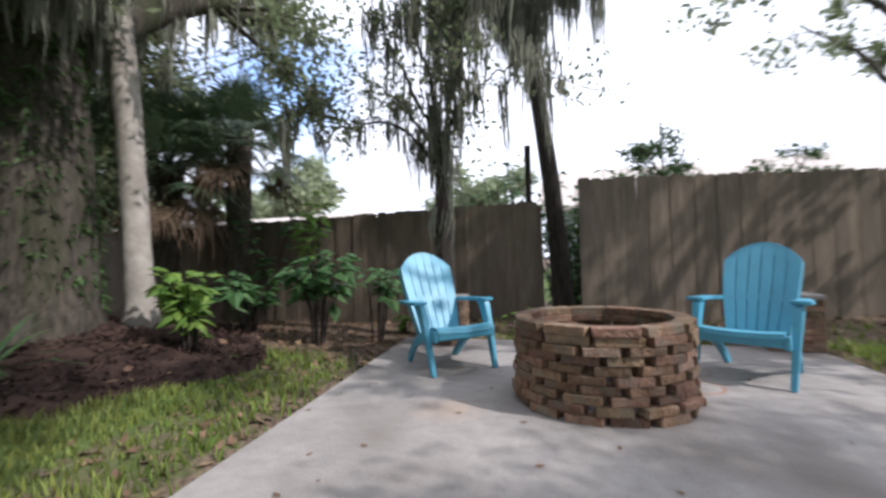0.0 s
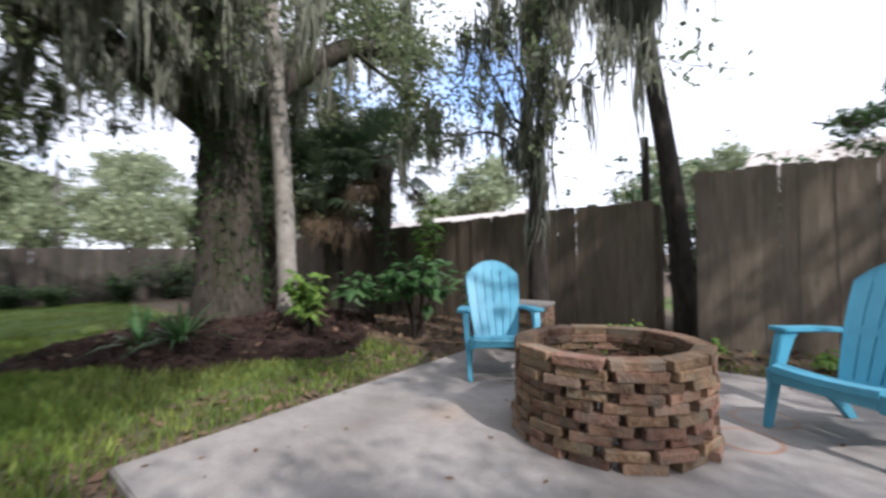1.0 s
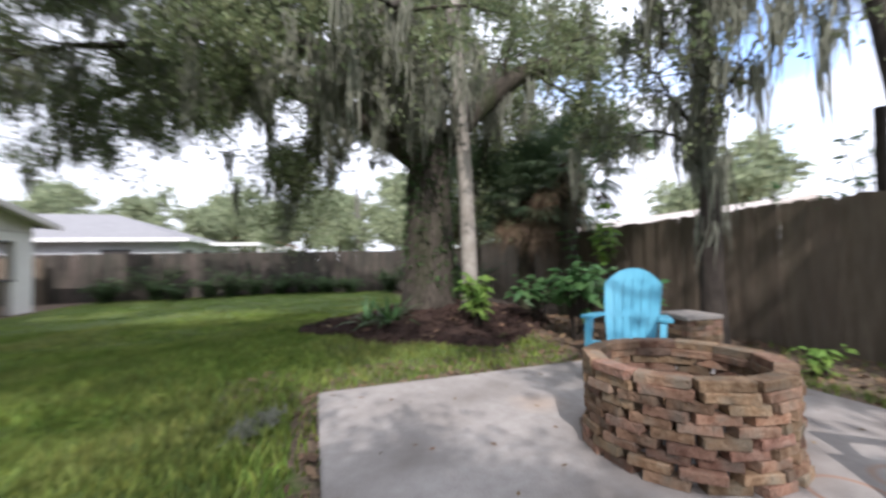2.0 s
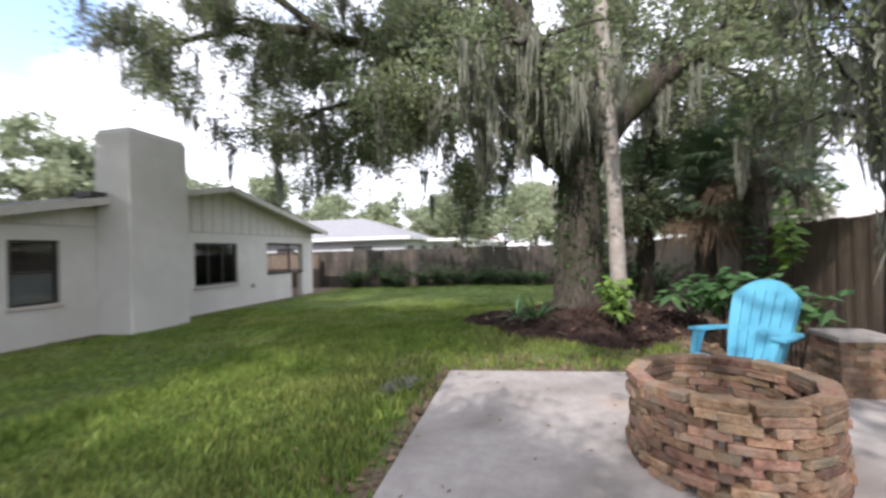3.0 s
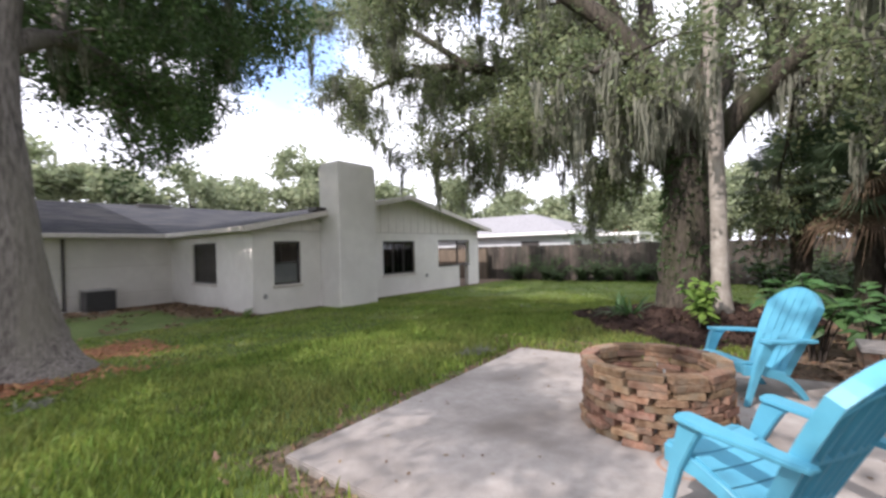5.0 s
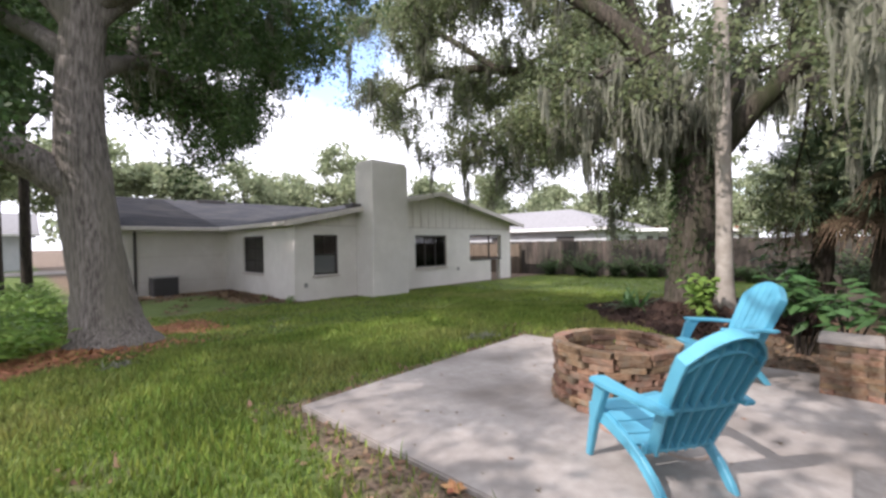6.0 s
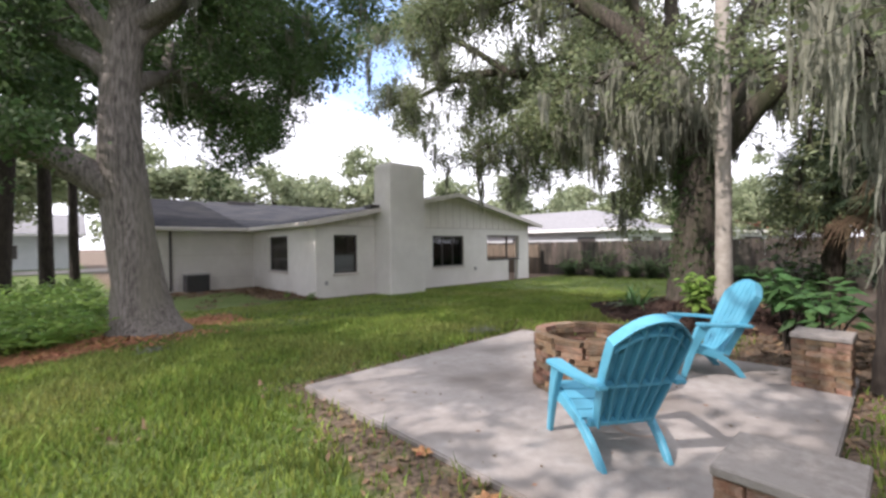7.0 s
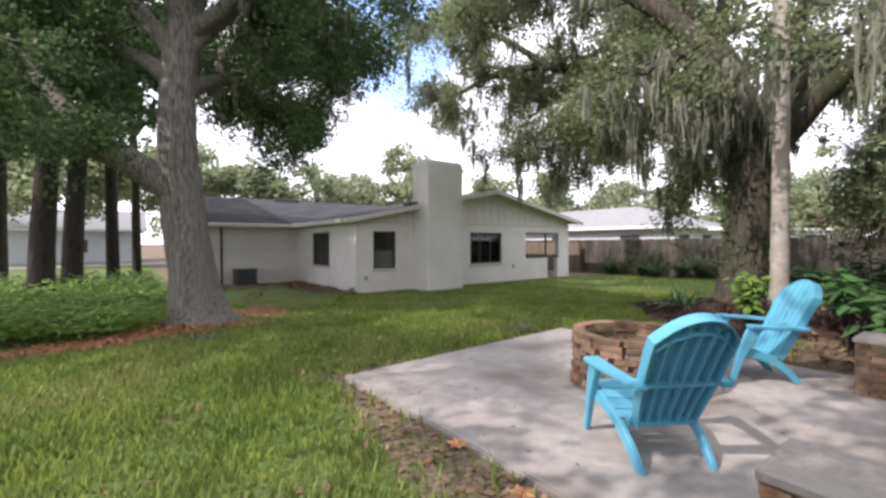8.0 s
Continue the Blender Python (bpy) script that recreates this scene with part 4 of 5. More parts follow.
# small mossy tree before the fence, thin twigs and few leaves
rng = np.random.default_rng(14)
small = thing("small_tree", "small dark mossy tree with sparse leaves by the fence", "tree")
SM_T = [(-0.32, 4.20, 0.0, 0.17), (-0.32, 4.19, 0.6, 0.12), (-0.33, 4.19, 1.5, 0.095), (-0.34, 4.19, 2.0, 0.075), (-0.33, 4.19, 2.32, 0.05)]
SM_L = [[(-0.34, 4.2, 2.0, 0.028), (-0.8, 4.15, 2.5, 0.02), (-1.4, 4.1, 2.65, 0.012), (-2.0, 4.1, 2.5, 0.005)], [(-0.33, 4.2, 2.1, 0.028), (0.0, 4.1, 2.75, 0.018), (0.5, 3.95, 3.0, 0.01), (0.9, 3.85, 3.0, 0.005)],
        [(-0.33, 4.2, 2.2, 0.03), (-0.4, 4.1, 2.9, 0.022), (-0.55, 3.9, 3.6, 0.014), (-0.6, 3.7, 4.3, 0.006)], [(-0.33, 4.2, 2.2, 0.03), (-0.1, 4.0, 3.0, 0.02), (0.1, 3.8, 3.6, 0.012), (0.25, 3.6, 4.1, 0.006)],
        [(-0.34, 4.2, 2.1, 0.028), (-0.9, 4.4, 2.9, 0.018), (-1.4, 4.5, 3.3, 0.008)], [(-0.33, 4.2, 2.25, 0.025), (-0.7, 3.9, 3.1, 0.018), (-1.0, 3.7, 3.8, 0.008)]]
lp, tw, tips = trunk_and_limbs(small, SM_T, SM_L, M_BARK_DARK, rng, 10, 0.75, droop=0.05, sides=6)
v, f = leaves(tips, rng, 3, 0.12, 0.038)
part_of("crown", mesh_np("crown", v, f), M_LEAF_OAK, small)
v, f = moss(np.vstack([hang_points(lp, rng, 46, 2.2), hang_points(lp[1:4], rng, 44, 2.7) + rng.standard_normal((44, 3)) * (0.2, 0.15, 0.15), np.array(SM_T)[2:, :3].repeat(5, 0) + rng.standard_normal((15, 3)) * (0.08, 0.08, 0.2)]), rng, 17, 0.075, 0.35, 1.2, 0.010)
tagged(part_of("hanging_moss", mesh_np("hanging_moss", v, f), M_MOSS, small, "grey tresses of moss"), kind="stuff")

# second oak, on the lawn by the straw
rng = np.random.default_rng(21)
oak_b = thing("oak_tree", "tall grey-barked oak on the lawn beside red straw", "tree")
O2_T = [(4.02, -4.40, -0.15, 0.72), (4.05, -4.42, 0.12, 0.52), (4.10, -4.44, 0.6, 0.40), (4.2, -4.46, 1.5, 0.36), (4.3, -4.5, 2.6, 0.34), (4.33, -4.5, 3.6, 0.29), (4.25, -4.5, 4.7, 0.27), (4.1, -4.5, 5.8, 0.25)]
O2_L = [
    [(4.35, -4.5, 2.25, 0.20), (4.85, -4.55, 2.62, 0.24), (5.5, -4.6, 2.95, 0.22), (6.4, -4.6, 3.2, 0.19), (7.6, -4.4, 3.6, 0.13), (8.8, -4.0, 4.2, 0.05)],
    [(4.25, -4.5, 4.7, 0.2), (3.6, -4.5, 5.6, 0.18), (2.8, -4.7, 6.4, 0.14), (1.8, -5.0, 6.6, 0.09), (0.9, -5.2, 6.3, 0.03)],
    [(4.2, -4.5, 5.2, 0.2), (4.6, -4.0, 6.6, 0.17), (5.2, -3.2, 7.8, 0.12), (5.6, -2.4, 8.6, 0.04)],
    [(4.1, -4.5, 5.6, 0.2), (3.6, -5.2, 7.0, 0.15), (3.0, -6.2, 8.0, 0.1), (2.4, -7.0, 8.4, 0.04)],
    [(4.3, -4.5, 4.0, 0.16), (3.5, -5.4, 4.7, 0.12), (2.6, -6.4, 4.8, 0.08), (1.9, -7.2, 4.5, 0.03)],
    [(4.3, -4.5, 4.2, 0.16), (5.2, -5.6, 5.0, 0.12), (6.2, -6.8, 5.3, 0.07), (7.0, -7.8, 5.2, 0.03)],
    [(6.4, -4.6, 3.2, 0.12), (7.0, -3.6, 4.2, 0.1), (7.6, -2.4, 5.2, 0.06), (8.0, -1.2, 5.8, 0.02)],
    # two boughs out of view, added to throw dappled shade on the patio
    [(7.6, -2.4, 5.2, 0.07), (8.1, -1.4, 5.8, 0.05), (8.2, -0.4, 6.2, 0.02)],
    [(7.6, -2.4, 5.2, 0.06), (8.7, -1.6, 6.3, 0.05), (9.6, -0.8, 6.9, 0.02)],
    [(4.2, -4.5, 5.0, 0.15), (3.3, -3.7, 5.8, 0.11), (2.7, -3.0, 6.2, 0.07), (2.2, -2.2, 6.3, 0.02)],
    # high bough out of view, added to shade the mulch and lawn strip
    [(5.2, -3.2, 7.8, 0.09), (6.2, -1.8, 8.4, 0.07), (7.2, -0.6, 8.6, 0.03)],
    [(5.5, -4.6, 2.95, 0.14), (6.2, -5.8, 4.2, 0.11), (6.8, -7.0, 5.2, 0.08), (7.2, -8.2, 5.8, 0.03)],
    [(4.3, -4.5, 4.6, 0.15), (5.3, -5.0, 6.0, 0.12), (6.4, -5.6, 7.0, 0.08), (7.4, -6.2, 7.4, 0.03)],
    [(3.5, -5.4, 4.7, 0.10), (3.2, -6.6, 5.8, 0.08), (2.6, -7.8, 6.4, 0.05), (1.8, -8.6, 6.2, 0.02)],
    [(3.6, -5.2, 7.0, 0.12), (2.2, -6.8, 7.6, 0.09), (0.6, -8.2, 7.5, 0.06), (-0.9, -9.2, 6.9, 0.02)],
    [(2.6, -6.4, 4.8, 0.08), (1.6, -8.0, 5.5, 0.06), (0.6, -9.6, 5.7, 0.04), (-0.2, -10.8, 5.4, 0.02)],
]
lp, tw, tips = trunk_and_limbs(oak_b, O2_T, O2_L, M_BARK_GREY, rng, 11, 1.4)
# the added outermost boughs are thinly leaved, so that their shade is dappled
tips = tips[(tips[:, 0] < 6.8) | (tips[:, 1] < -2.8) | (rng.random(len(tips)) < 0.36)]
v, f = leaves(tips, rng, 25, 0.19, 0.047)
part_of("crown", mesh_np("crown", v, f), M_LEAF_OAK2, oak_b)
v, f = moss(np.vstack([hang_points(tw, rng, 300), hang_points(lp, rng, 60, 3.5)]), rng, 18, 0.08, 0.25, 0.95)
tagged(part_of("hanging_moss", mesh_np("hanging_moss", v, f), M_MOSS, oak_b, "grey tresses of moss"), kind="stuff")


def plain_tree(at, tall, reach, seed, n_tip, size, label, material=M_LEAF_HAZED, bark=M_BARK, mossy=0, girth=0.2, clear=0.35, name="tree", group=""):
    """A whole tree with forking limbs and an uneven crown of many leaves."""
    rg = np.random.default_rng(seed)
    t = thing(name, label, "tree", at, group)
    lx, ly = rg.normal(0, 0.05 * tall, 2)
    trunk = [(0, 0, -0.2, girth * 1.4), (0.02, 0, 0.2, girth), (lx * 0.4, ly * 0.4, tall * clear, girth * 0.8), (lx, ly, tall * 0.8, girth * 0.3)]
    limbs = []
    for k in range(7):
        a = k * 2.4 + rg.random()
        h = tall * (clear + 0.4 * rg.random())
        r = reach * (0.6 + 0.5 * rg.random())
        s = np.array([lx * 0.6, ly * 0.6, h])
        e = np.array([lx + r * math.cos(a), ly + r * math.sin(a), min(h + tall * (0.1 + 0.35 * rg.random()), tall)])
        limbs.append([(*s, girth * 0.4), (*(s * 0.5 + e * 0.5 + (0, 0, 0.05 * tall)), girth * 0.25), (*e, 0.02)])
    limbs.append([(lx * 0.8, ly * 0.8, tall * 0.6, girth * 0.4), (lx, ly, tall * 0.8, girth * 0.2), (lx, ly, tall, 0.02)])
    _, tw, tips = trunk_and_limbs(t, trunk, limbs, bark, rg, 5, reach * 0.42, sides=8)
    if len(tips) > n_tip:
        tips = tips[rg.choice(len(tips), n_tip, replace=False)]
    v, f = leaves(tips, rg, 8, size * 1.7, size, long=1.5)
    part_of("crown", mesh_np("crown", v, f), material, t)
    if mossy:
        v, f = moss(hang_points(tw, rg, mossy), rg, 14, 0.1, 0.4, 1.2, 0.02)
        tagged(part_of("hanging_moss", mesh_np("hanging_moss", v, f), M_MOSS, t, "grey tresses of moss"), kind="stuff")
    return t


def lie(x, y, dz=0.0):
    return (x, y, float(height(x, y)) + dz)


# woods beyond the second oak
WOODS = [(6.75, -9.7, 8.5, 0.27), (6.35, -11.9, 9, 0.26), (5.40, -13.0, 9, 0.19), (4.75, -14.6, 9, 0.15), (8.4, -12.6, 9.5, 0.28), (10.6, -11.0, 9, 0.30), (8.6, -16.5, 10, 0.25), (12.5, -14.0, 11, 0.3), (14.5, -8.0, 9, 0.28)]
for k, (x, y, h, g) in enumerate(WOODS):
    plain_tree(lie(x, y), h, 2.8, 40 + k, 3400, 0.15, "dark-trunked oak of the shady wood beside the yard", M_LEAF_OAK2, M_BARK_DARK, 26, g, 0.5, "oak_tree", "trees of the wood")
# trees over the fence to the east and beyond the roofs
# unseen oak, added only so that its crown shades the patio's east side
plain_tree(lie(9.3, 3.4), 8.4, 2.9, 65, 4400, 0.11, "leafy oak out of view, added to shade the patio", M_LEAF_OAK, M_BARK, 0, 0.2, 0.45, "oak_tree")
plain_tree(lie(7.2, 8.6), 7.5, 2.7, 61, 1900, 0.09, "leafy oak standing behind the board fence", M_LEAF_OAK, M_BARK, 10, 0.2, 0.3, "oak_tree")
plain_tree(lie(3.0, 8.4), 3.3, 0.8, 62, 700, 0.055, "young bushy green tree behind the board fence", M_LEAF_OAK2, M_BARK, 0, 0.05, 0.35, "young_tree")
plain_tree(lie(5.6, 9.2), 2.9, 0.8, 63, 600, 0.06, "young bushy green tree behind the board fence", M_LEAF_OAK2, M_BARK, 0, 0.05, 0.35, "young_tree")
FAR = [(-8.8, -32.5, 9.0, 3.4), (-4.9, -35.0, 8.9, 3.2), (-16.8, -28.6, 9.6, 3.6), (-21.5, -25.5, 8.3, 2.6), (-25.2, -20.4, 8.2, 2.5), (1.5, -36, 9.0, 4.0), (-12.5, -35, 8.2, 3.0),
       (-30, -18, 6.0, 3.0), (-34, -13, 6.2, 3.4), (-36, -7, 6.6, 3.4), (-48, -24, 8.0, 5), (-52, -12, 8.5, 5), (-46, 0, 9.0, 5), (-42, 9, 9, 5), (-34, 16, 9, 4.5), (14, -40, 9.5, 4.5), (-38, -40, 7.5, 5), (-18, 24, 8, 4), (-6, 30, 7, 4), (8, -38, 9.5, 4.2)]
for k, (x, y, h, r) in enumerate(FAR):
    plain_tree((x, y, -0.3), h * 0.95, r, 80 + k, 2600, 0.25, "distant round-crowned green tree behind the houses", M_LEAF_HAZED, M_BARK, 0, 0.22, 0.3, "tree", "distant trees")
# dark leafy trees behind the palms
for k, (x, y, h, r) in enumerate([(-8.2, 6.6, 6.4, 2.2), (-6.3, 6.9, 5.2, 1.7), (-10.8, 6.4, 6.8, 2.3)]):
    plain_tree(lie(x, y), h, r, 150 + k, 2600, 0.075, "dark leafy oak crowding behind the palms", M_LEAF_OAK2, M_BARK, 24, 0.14, 0.25, "oak_tree", "oaks behind the palms")
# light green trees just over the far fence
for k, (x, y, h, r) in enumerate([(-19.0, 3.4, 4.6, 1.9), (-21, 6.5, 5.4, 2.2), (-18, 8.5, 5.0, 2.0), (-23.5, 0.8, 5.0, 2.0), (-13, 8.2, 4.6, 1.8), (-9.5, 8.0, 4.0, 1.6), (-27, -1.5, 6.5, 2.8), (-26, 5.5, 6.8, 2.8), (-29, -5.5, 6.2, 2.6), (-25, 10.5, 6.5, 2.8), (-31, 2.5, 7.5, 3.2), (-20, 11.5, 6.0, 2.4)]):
    plain_tree((x, y, -0.3), h, r, 120 + k, 1300, 0.13, "light green leafy tree behind the old fence", M_LEAF_HAZED, M_BARK, 0, 0.1, 0.25, "tree", "trees behind the fence")


# cabbage palms behind the oak
def palm(at, tall, fans, reach, seed):
    rg = np.random.default_rng(seed)
    p = thing("palm_tree", "dark green cabbage palm with fan fronds and dry skirt", "palm", at)
    pts, rad = spline([(0, 0, -0.2, 0.2), (0.02, 0, 0.8, 0.17), (0.05, 0.03, tall * 0.7, 0.16), (0.05, 0.05, tall, 0.18)], 26)
    rad = rad * (1 + 0.10 * (np.arange(26) % 2))
    tv, tf = tubes([(pts, rad)], 12, seed, 0.08)
    part_of("trunk", mesh_np("trunk", tv, tf), M_BARK, p)
    top = pts[-1]
    for k in range(fans):
        a = k * 2.399 + 0.3 * rg.random()
        up = 1.25 - 2.3 * (k / fans) + 0.2 * rg.random()
        d = np.array([math.cos(a) * math.cos(up), math.sin(a) * math.cos(up), math.sin(up)])
        st = reach * (0.55 + 0.25 * rg.random())
        hub = top + d * st + (0, 0, -0.18 * st)
        dry = k > fans * 0.84
        side = np.cross(d, (0, 0, 1.0))
        side /= np.linalg.norm(side) + 1e-6
        nrm = np.cross(side, d)
        V, F = [], []
        sv, sf = tubes([(np.array([top, top + d * st * 0.5, hub]), np.array([0.018, 0.013, 0.01]))], 4, 1, 0)
        for j in range(40):
            b = -2.0 + 4.0 * j / 39
            e = d * math.cos(b) + side * math.sin(b)
            ln = reach * 0.62 * (1 - 0.12 * abs(b)) * (0.85 + 0.25 * rg.random())
            mid = hub + e * ln * 0.55 + nrm * 0.05
            tip = hub + e * ln + np.array([0, 0, -0.45 * ln * (1.4 if dry else 0.8) * rg.random()])
            w = np.cross(e, nrm) * 0.015
            i = len(V)
            V += [hub, mid - w, tip, mid + w]
            F.append((i, i + 1, i + 2, i + 3))
        V, F = np.vstack([sv, np.array(V)]), np.vstack([sf, np.array(F) + len(sv)])
        part_of("frond", mesh_np("frond", V, F), M_PALM_DRY if dry else M_PALM, p)
    return p


palm(lie(-4.6, 4.1), 2.4, 36, 1.15, 5)
palm(lie(-5.7, 3.3), 2.6, 34, 1.2, 6)
palm(lie(-3.7, 4.5), 2.8, 26, 1.0, 7)


# ---------------------------------------------------------------- low plants
def broad_leaf(V, F, base, d, up, ln, wd):
    """A folded, drooping leaf of six corners."""
    side = np.cross(d, up)
    side /= np.linalg.norm(side) + 1e-6
    n = np.cross(side, d)
    i = len(V)
    V += [base, base + d * ln * 0.45 + side * wd * 0.5 - n * 0.1 * wd, base + d * ln * 0.45 + n * 0.08 * ln,
          base + d * ln * 0.45 - side * wd * 0.5 - n * 0.1 * wd, base + d * ln - np.array([0, 0, 0.25 * ln])]
    F += [(i, i + 1, i + 2, i + 2), (i, i + 2, i + 3, i + 3), (i + 1, i + 4, i + 2, i + 2), (i + 2, i + 4, i + 3, i + 3)]


def shrub(at, stems, tall, spread, leaf, per, material, label, seed, name="shrub", base_from=0.3):
    rg = np.random.default_rng(seed)
    s = thing(name, label, "plant", at)
    V, F, st = [], [], []
    for k in range(stems):
        a, lean_ = rg.random() * 6.283, spread * (0.2 + 0.8 * rg.random())
        h = tall * (0.55 + 0.45 * rg.random())
        p, r = spline([(0.05 * math.cos(a), 0.05 * math.sin(a), -0.05, 0.012), (lean_ * 0.4 * math.cos(a), lean_ * 0.4 * math.sin(a), h * 0.6, 0.009),
                       (lean_ * math.cos(a), lean_ * math.sin(a), h, 0.004)], 9)
        st.append((p, r))
        for j in range(per):
            q = p[min(8, int((base_from + (1 - base_from) * rg.random()) * 9))]
            b = rg.random() * 6.283
            d = np.array([math.cos(b), math.sin(b), 0.25 * rg.normal()])
            d /= np.linalg.norm(d)
            ln = leaf * (0.6 + 0.7 * rg.random())
            o = q + d * leaf * 0.35 * rg.random()
            broad_leaf(V, F, o, d, np.array([0.2 * rg.normal(), 0.2 * rg.normal(), 1.0]), ln, ln * 0.62)
    sv, sf = tubes(st, 5, seed, 0.03)
    part_of("stem", mesh_np("stem", sv, sf), M_BARK_DARK, s)
    me = bpy.data.meshes.new("foliage")
    me.from_pydata([tuple(v) for v in V], [], [tuple(dict.fromkeys(q)) for q in F])
    part_of("foliage", me, material, s)
    return s


shrub(lie(-2.0, 2.15), 16, 0.72, 0.32, 0.15, 12, M_LEAF_LIGHT, "bright green young shrub at the foot of the oak", 3)
shrub(lie(-1.5, 3.3), 12, 1.0, 0.6, 0.22, 10, M_LEAF_MID, "broad-leaved dark green shrub before the board fence", 4, base_from=0.6)
shrub(lie(-2.3, 3.2), 10, 0.75, 0.5, 0.2, 9, M_LEAF_MID, "broad-leaved dark green shrub before the board fence", 5, base_from=0.5)
shrub(lie(-1.0, 3.7), 6, 0.95, 0.4, 0.2, 8, M_LEAF_MID, "broad-leaved dark green shrub before the board fence", 9, base_from=0.6)
shrub(lie(-2.2, 4.35), 3, 1.9, 0.35, 0.17, 26, M_LEAF_LIGHT, "thin sapling with light green leaves by the fence", 6, "sapling", 0.6)
shrub(lie(-3.1, 4.5), 3, 1.7, 0.4, 0.17, 24, M_LEAF_MID, "thin sapling with green leaves by the fence", 7, "sapling", 0.5)
shrub(lie(-5.8, 2.9), 14, 1.5, 0.6, 0.17, 18, M_LEAF_MID, "dense dark green shrub behind the oak trunk", 8, base_from=0.15)
for k, (x, y, h) in enumerate([(-14.3, -4.2, 0.9), (-14.2, -2.6, 0.8), (-14.3, -6.0, 1.0), (-14.3, -7.4, 1.1), (-14.2, -5.1, 0.7), (-14.3, -3.4, 0.9), (-14.3, -1.7, 0.8), (-14.3, 0.1, 0.7), (-14.4, -0.8, 0.7), (-14.4, 1.0, 0.8), (-14.2, 2.6, 1.0), (-14.1, 4.0, 1.2), (-12.8, 4.3, 1.0), (-10.8, 4.3, 0.8), (-8.6, 4.2, 0.9)]):
    shrub(lie(x + 0.25 * math.sin(k * 5), y), 22 + 6 * (k % 4), h * (0.8 + 0.25 * (k % 3)), 0.8 + 0.2 * (k % 3), 0.13, 20, M_LEAF_OAK2, "dark straggling shrub along the old fence", 300 + k, base_from=0.1)
for k, (x, y, h) in enumerate([(0.35, 5.55, 2.2), (0.95, 5.75, 1.7), (1.2, 5.6, 1.5), (1.15, 5.9, 2.0), (0.1, 6.2, 2.4), (-0.9, 5.7, 2.1), (1.6, 6.2, 2.2)]):
    shrub(lie(x, y), 16, h, 0.7, 0.12, 22, M_LEAF_MID, "leafy green shrub behind the gap in the fence", 330 + k, base_from=0.1)


def strap_plant(at, n, ln, seed, label, material=M_PALM):
    """A rosette of arching strap leaves."""
    rg = np.random.default_rng(seed)
    V, F = [], []
    for k in range(n):
        a, up = rg.random() * 6.283, 0.35 + 0.9 * rg.random()
        d = np.array([math.cos(a) * math.cos(up), math.sin(a) * math.cos(up), math.sin(up)])
        s = np.array([-math.sin(a), math.cos(a), 0]) * 0.016
        m = ln * (0.6 + 0.5 * rg.random())
        p = [d * m * t + np.array([0, 0, -0.55 * m]) * t ** 2.2 * (1.2 - up / 1.4) for t in (0, 0.3, 0.65, 1.0)]
        i = len(V)
        for q, w in zip(p, (0.8, 1.2, 1.0, 0.1)):
            V += [q - s * w, q + s * w]
        F += [(i + j * 2, i + j * 2 + 1, i + j * 2 + 3, i + j * 2 + 2) for j in range(3)]
    t = thing("yucca", label, "plant", at)
    part_of("leaves", mesh_np("leaves", V, F), material, t)
    return t


strap_plant(lie(-2.5, 1.05, -0.02), 44, 0.72, 3, "spiky grey-green strap-leaved plant at the mulch bed", M_LEAF_MID)
strap_plant(lie(-2.75, 0.75, -0.02), 26, 0.55, 4, "spiky grey-green strap-leaved plant at the mulch bed", M_LEAF_MID)


def scatter(n, x0, x1, y0, y1, rg, keep):
    x, y = x0 + (x1 - x0) * rg.random(n), y0 + (y1 - y0) * rg.random(n)
    k = keep(x, y, rg)
    return x[k], y[k]


def flakes(name, x, y, rg, size, material, label, category, lift=0.006, tilt=0.5, zf=height, long=1.8):
    """Loose chips or leaves lying about."""
    n = len(x)
    c = np.stack([x, y, zf(x, y) + lift], -1)
    a = rg.random(n) * 6.283
    s = size * (0.5 + rg.random(n))
    d = np.stack([np.cos(a), np.sin(a), tilt * rg.standard_normal(n)], -1) * (s * long / 2)[:, None]
    w = np.stack([-np.sin(a), np.cos(a), tilt * rg.standard_normal(n)], -1) * (s / 2)[:, None]
    V = np.stack([c - d, c + w, c + d, c - w], 1).reshape(-1, 3)
    V[:, 2] = np.maximum(V[:, 2], np.repeat(c[:, 2], 4) - 0.004)
    tagged(part_of(name, mesh_np(name, V, np.arange(4 * n).reshape(-1, 4)), material), label, category, kind="stuff")


# mulch bed on the mound
mx, my = np.meshgrid(np.arange(-5.3, -1.2, 0.06), np.arange(-0.2, 4.4, 0.06), indexing="ij")
mz = height(mx, my)
rg = np.random.default_rng(8)
lump = 0.03 * np.sin(mx * 5 + 1) * np.sin(my * 6) + 0.022 * rg.standard_normal(mx.shape)
inside = in_mulch(mx, my)
mz = np.where(inside, mz + 0.045 + lump, mz - 0.05)
mi, mj = np.meshgrid(np.arange(mx.shape[0] - 1), np.arange(mx.shape[1] - 1), indexing="ij")
ma = (mi * mx.shape[1] + mj).ravel()
mf = np.stack([ma, ma + mx.shape[1], ma + mx.shape[1] + 1, ma + 1], -1)
mf = mf[inside.ravel()[mf].any(1)]
tagged(part_of("mulch_bed", mesh_np("mulch_bed", np.stack([mx, my, mz], -1).reshape(-1, 3), mf), M_MULCH, smooth=True),
       "dark brown mulch bed heaped round the oak", "mulch", kind="stuff")
x, y = scatter(16000, -5.2, -1.2, -0.2, 4.4, rg, lambda x, y, r: in_mulch(x, y))
flakes("bark_chips", x, y, rg, 0.024, M_CHIP, "loose brown bark chips on the bed", "mulch", 0.06, 0.6)
x, y = scatter(240, -5.2, -1.2, -0.2, 4.4, rg, lambda x, y, r: in_mulch(x, y))
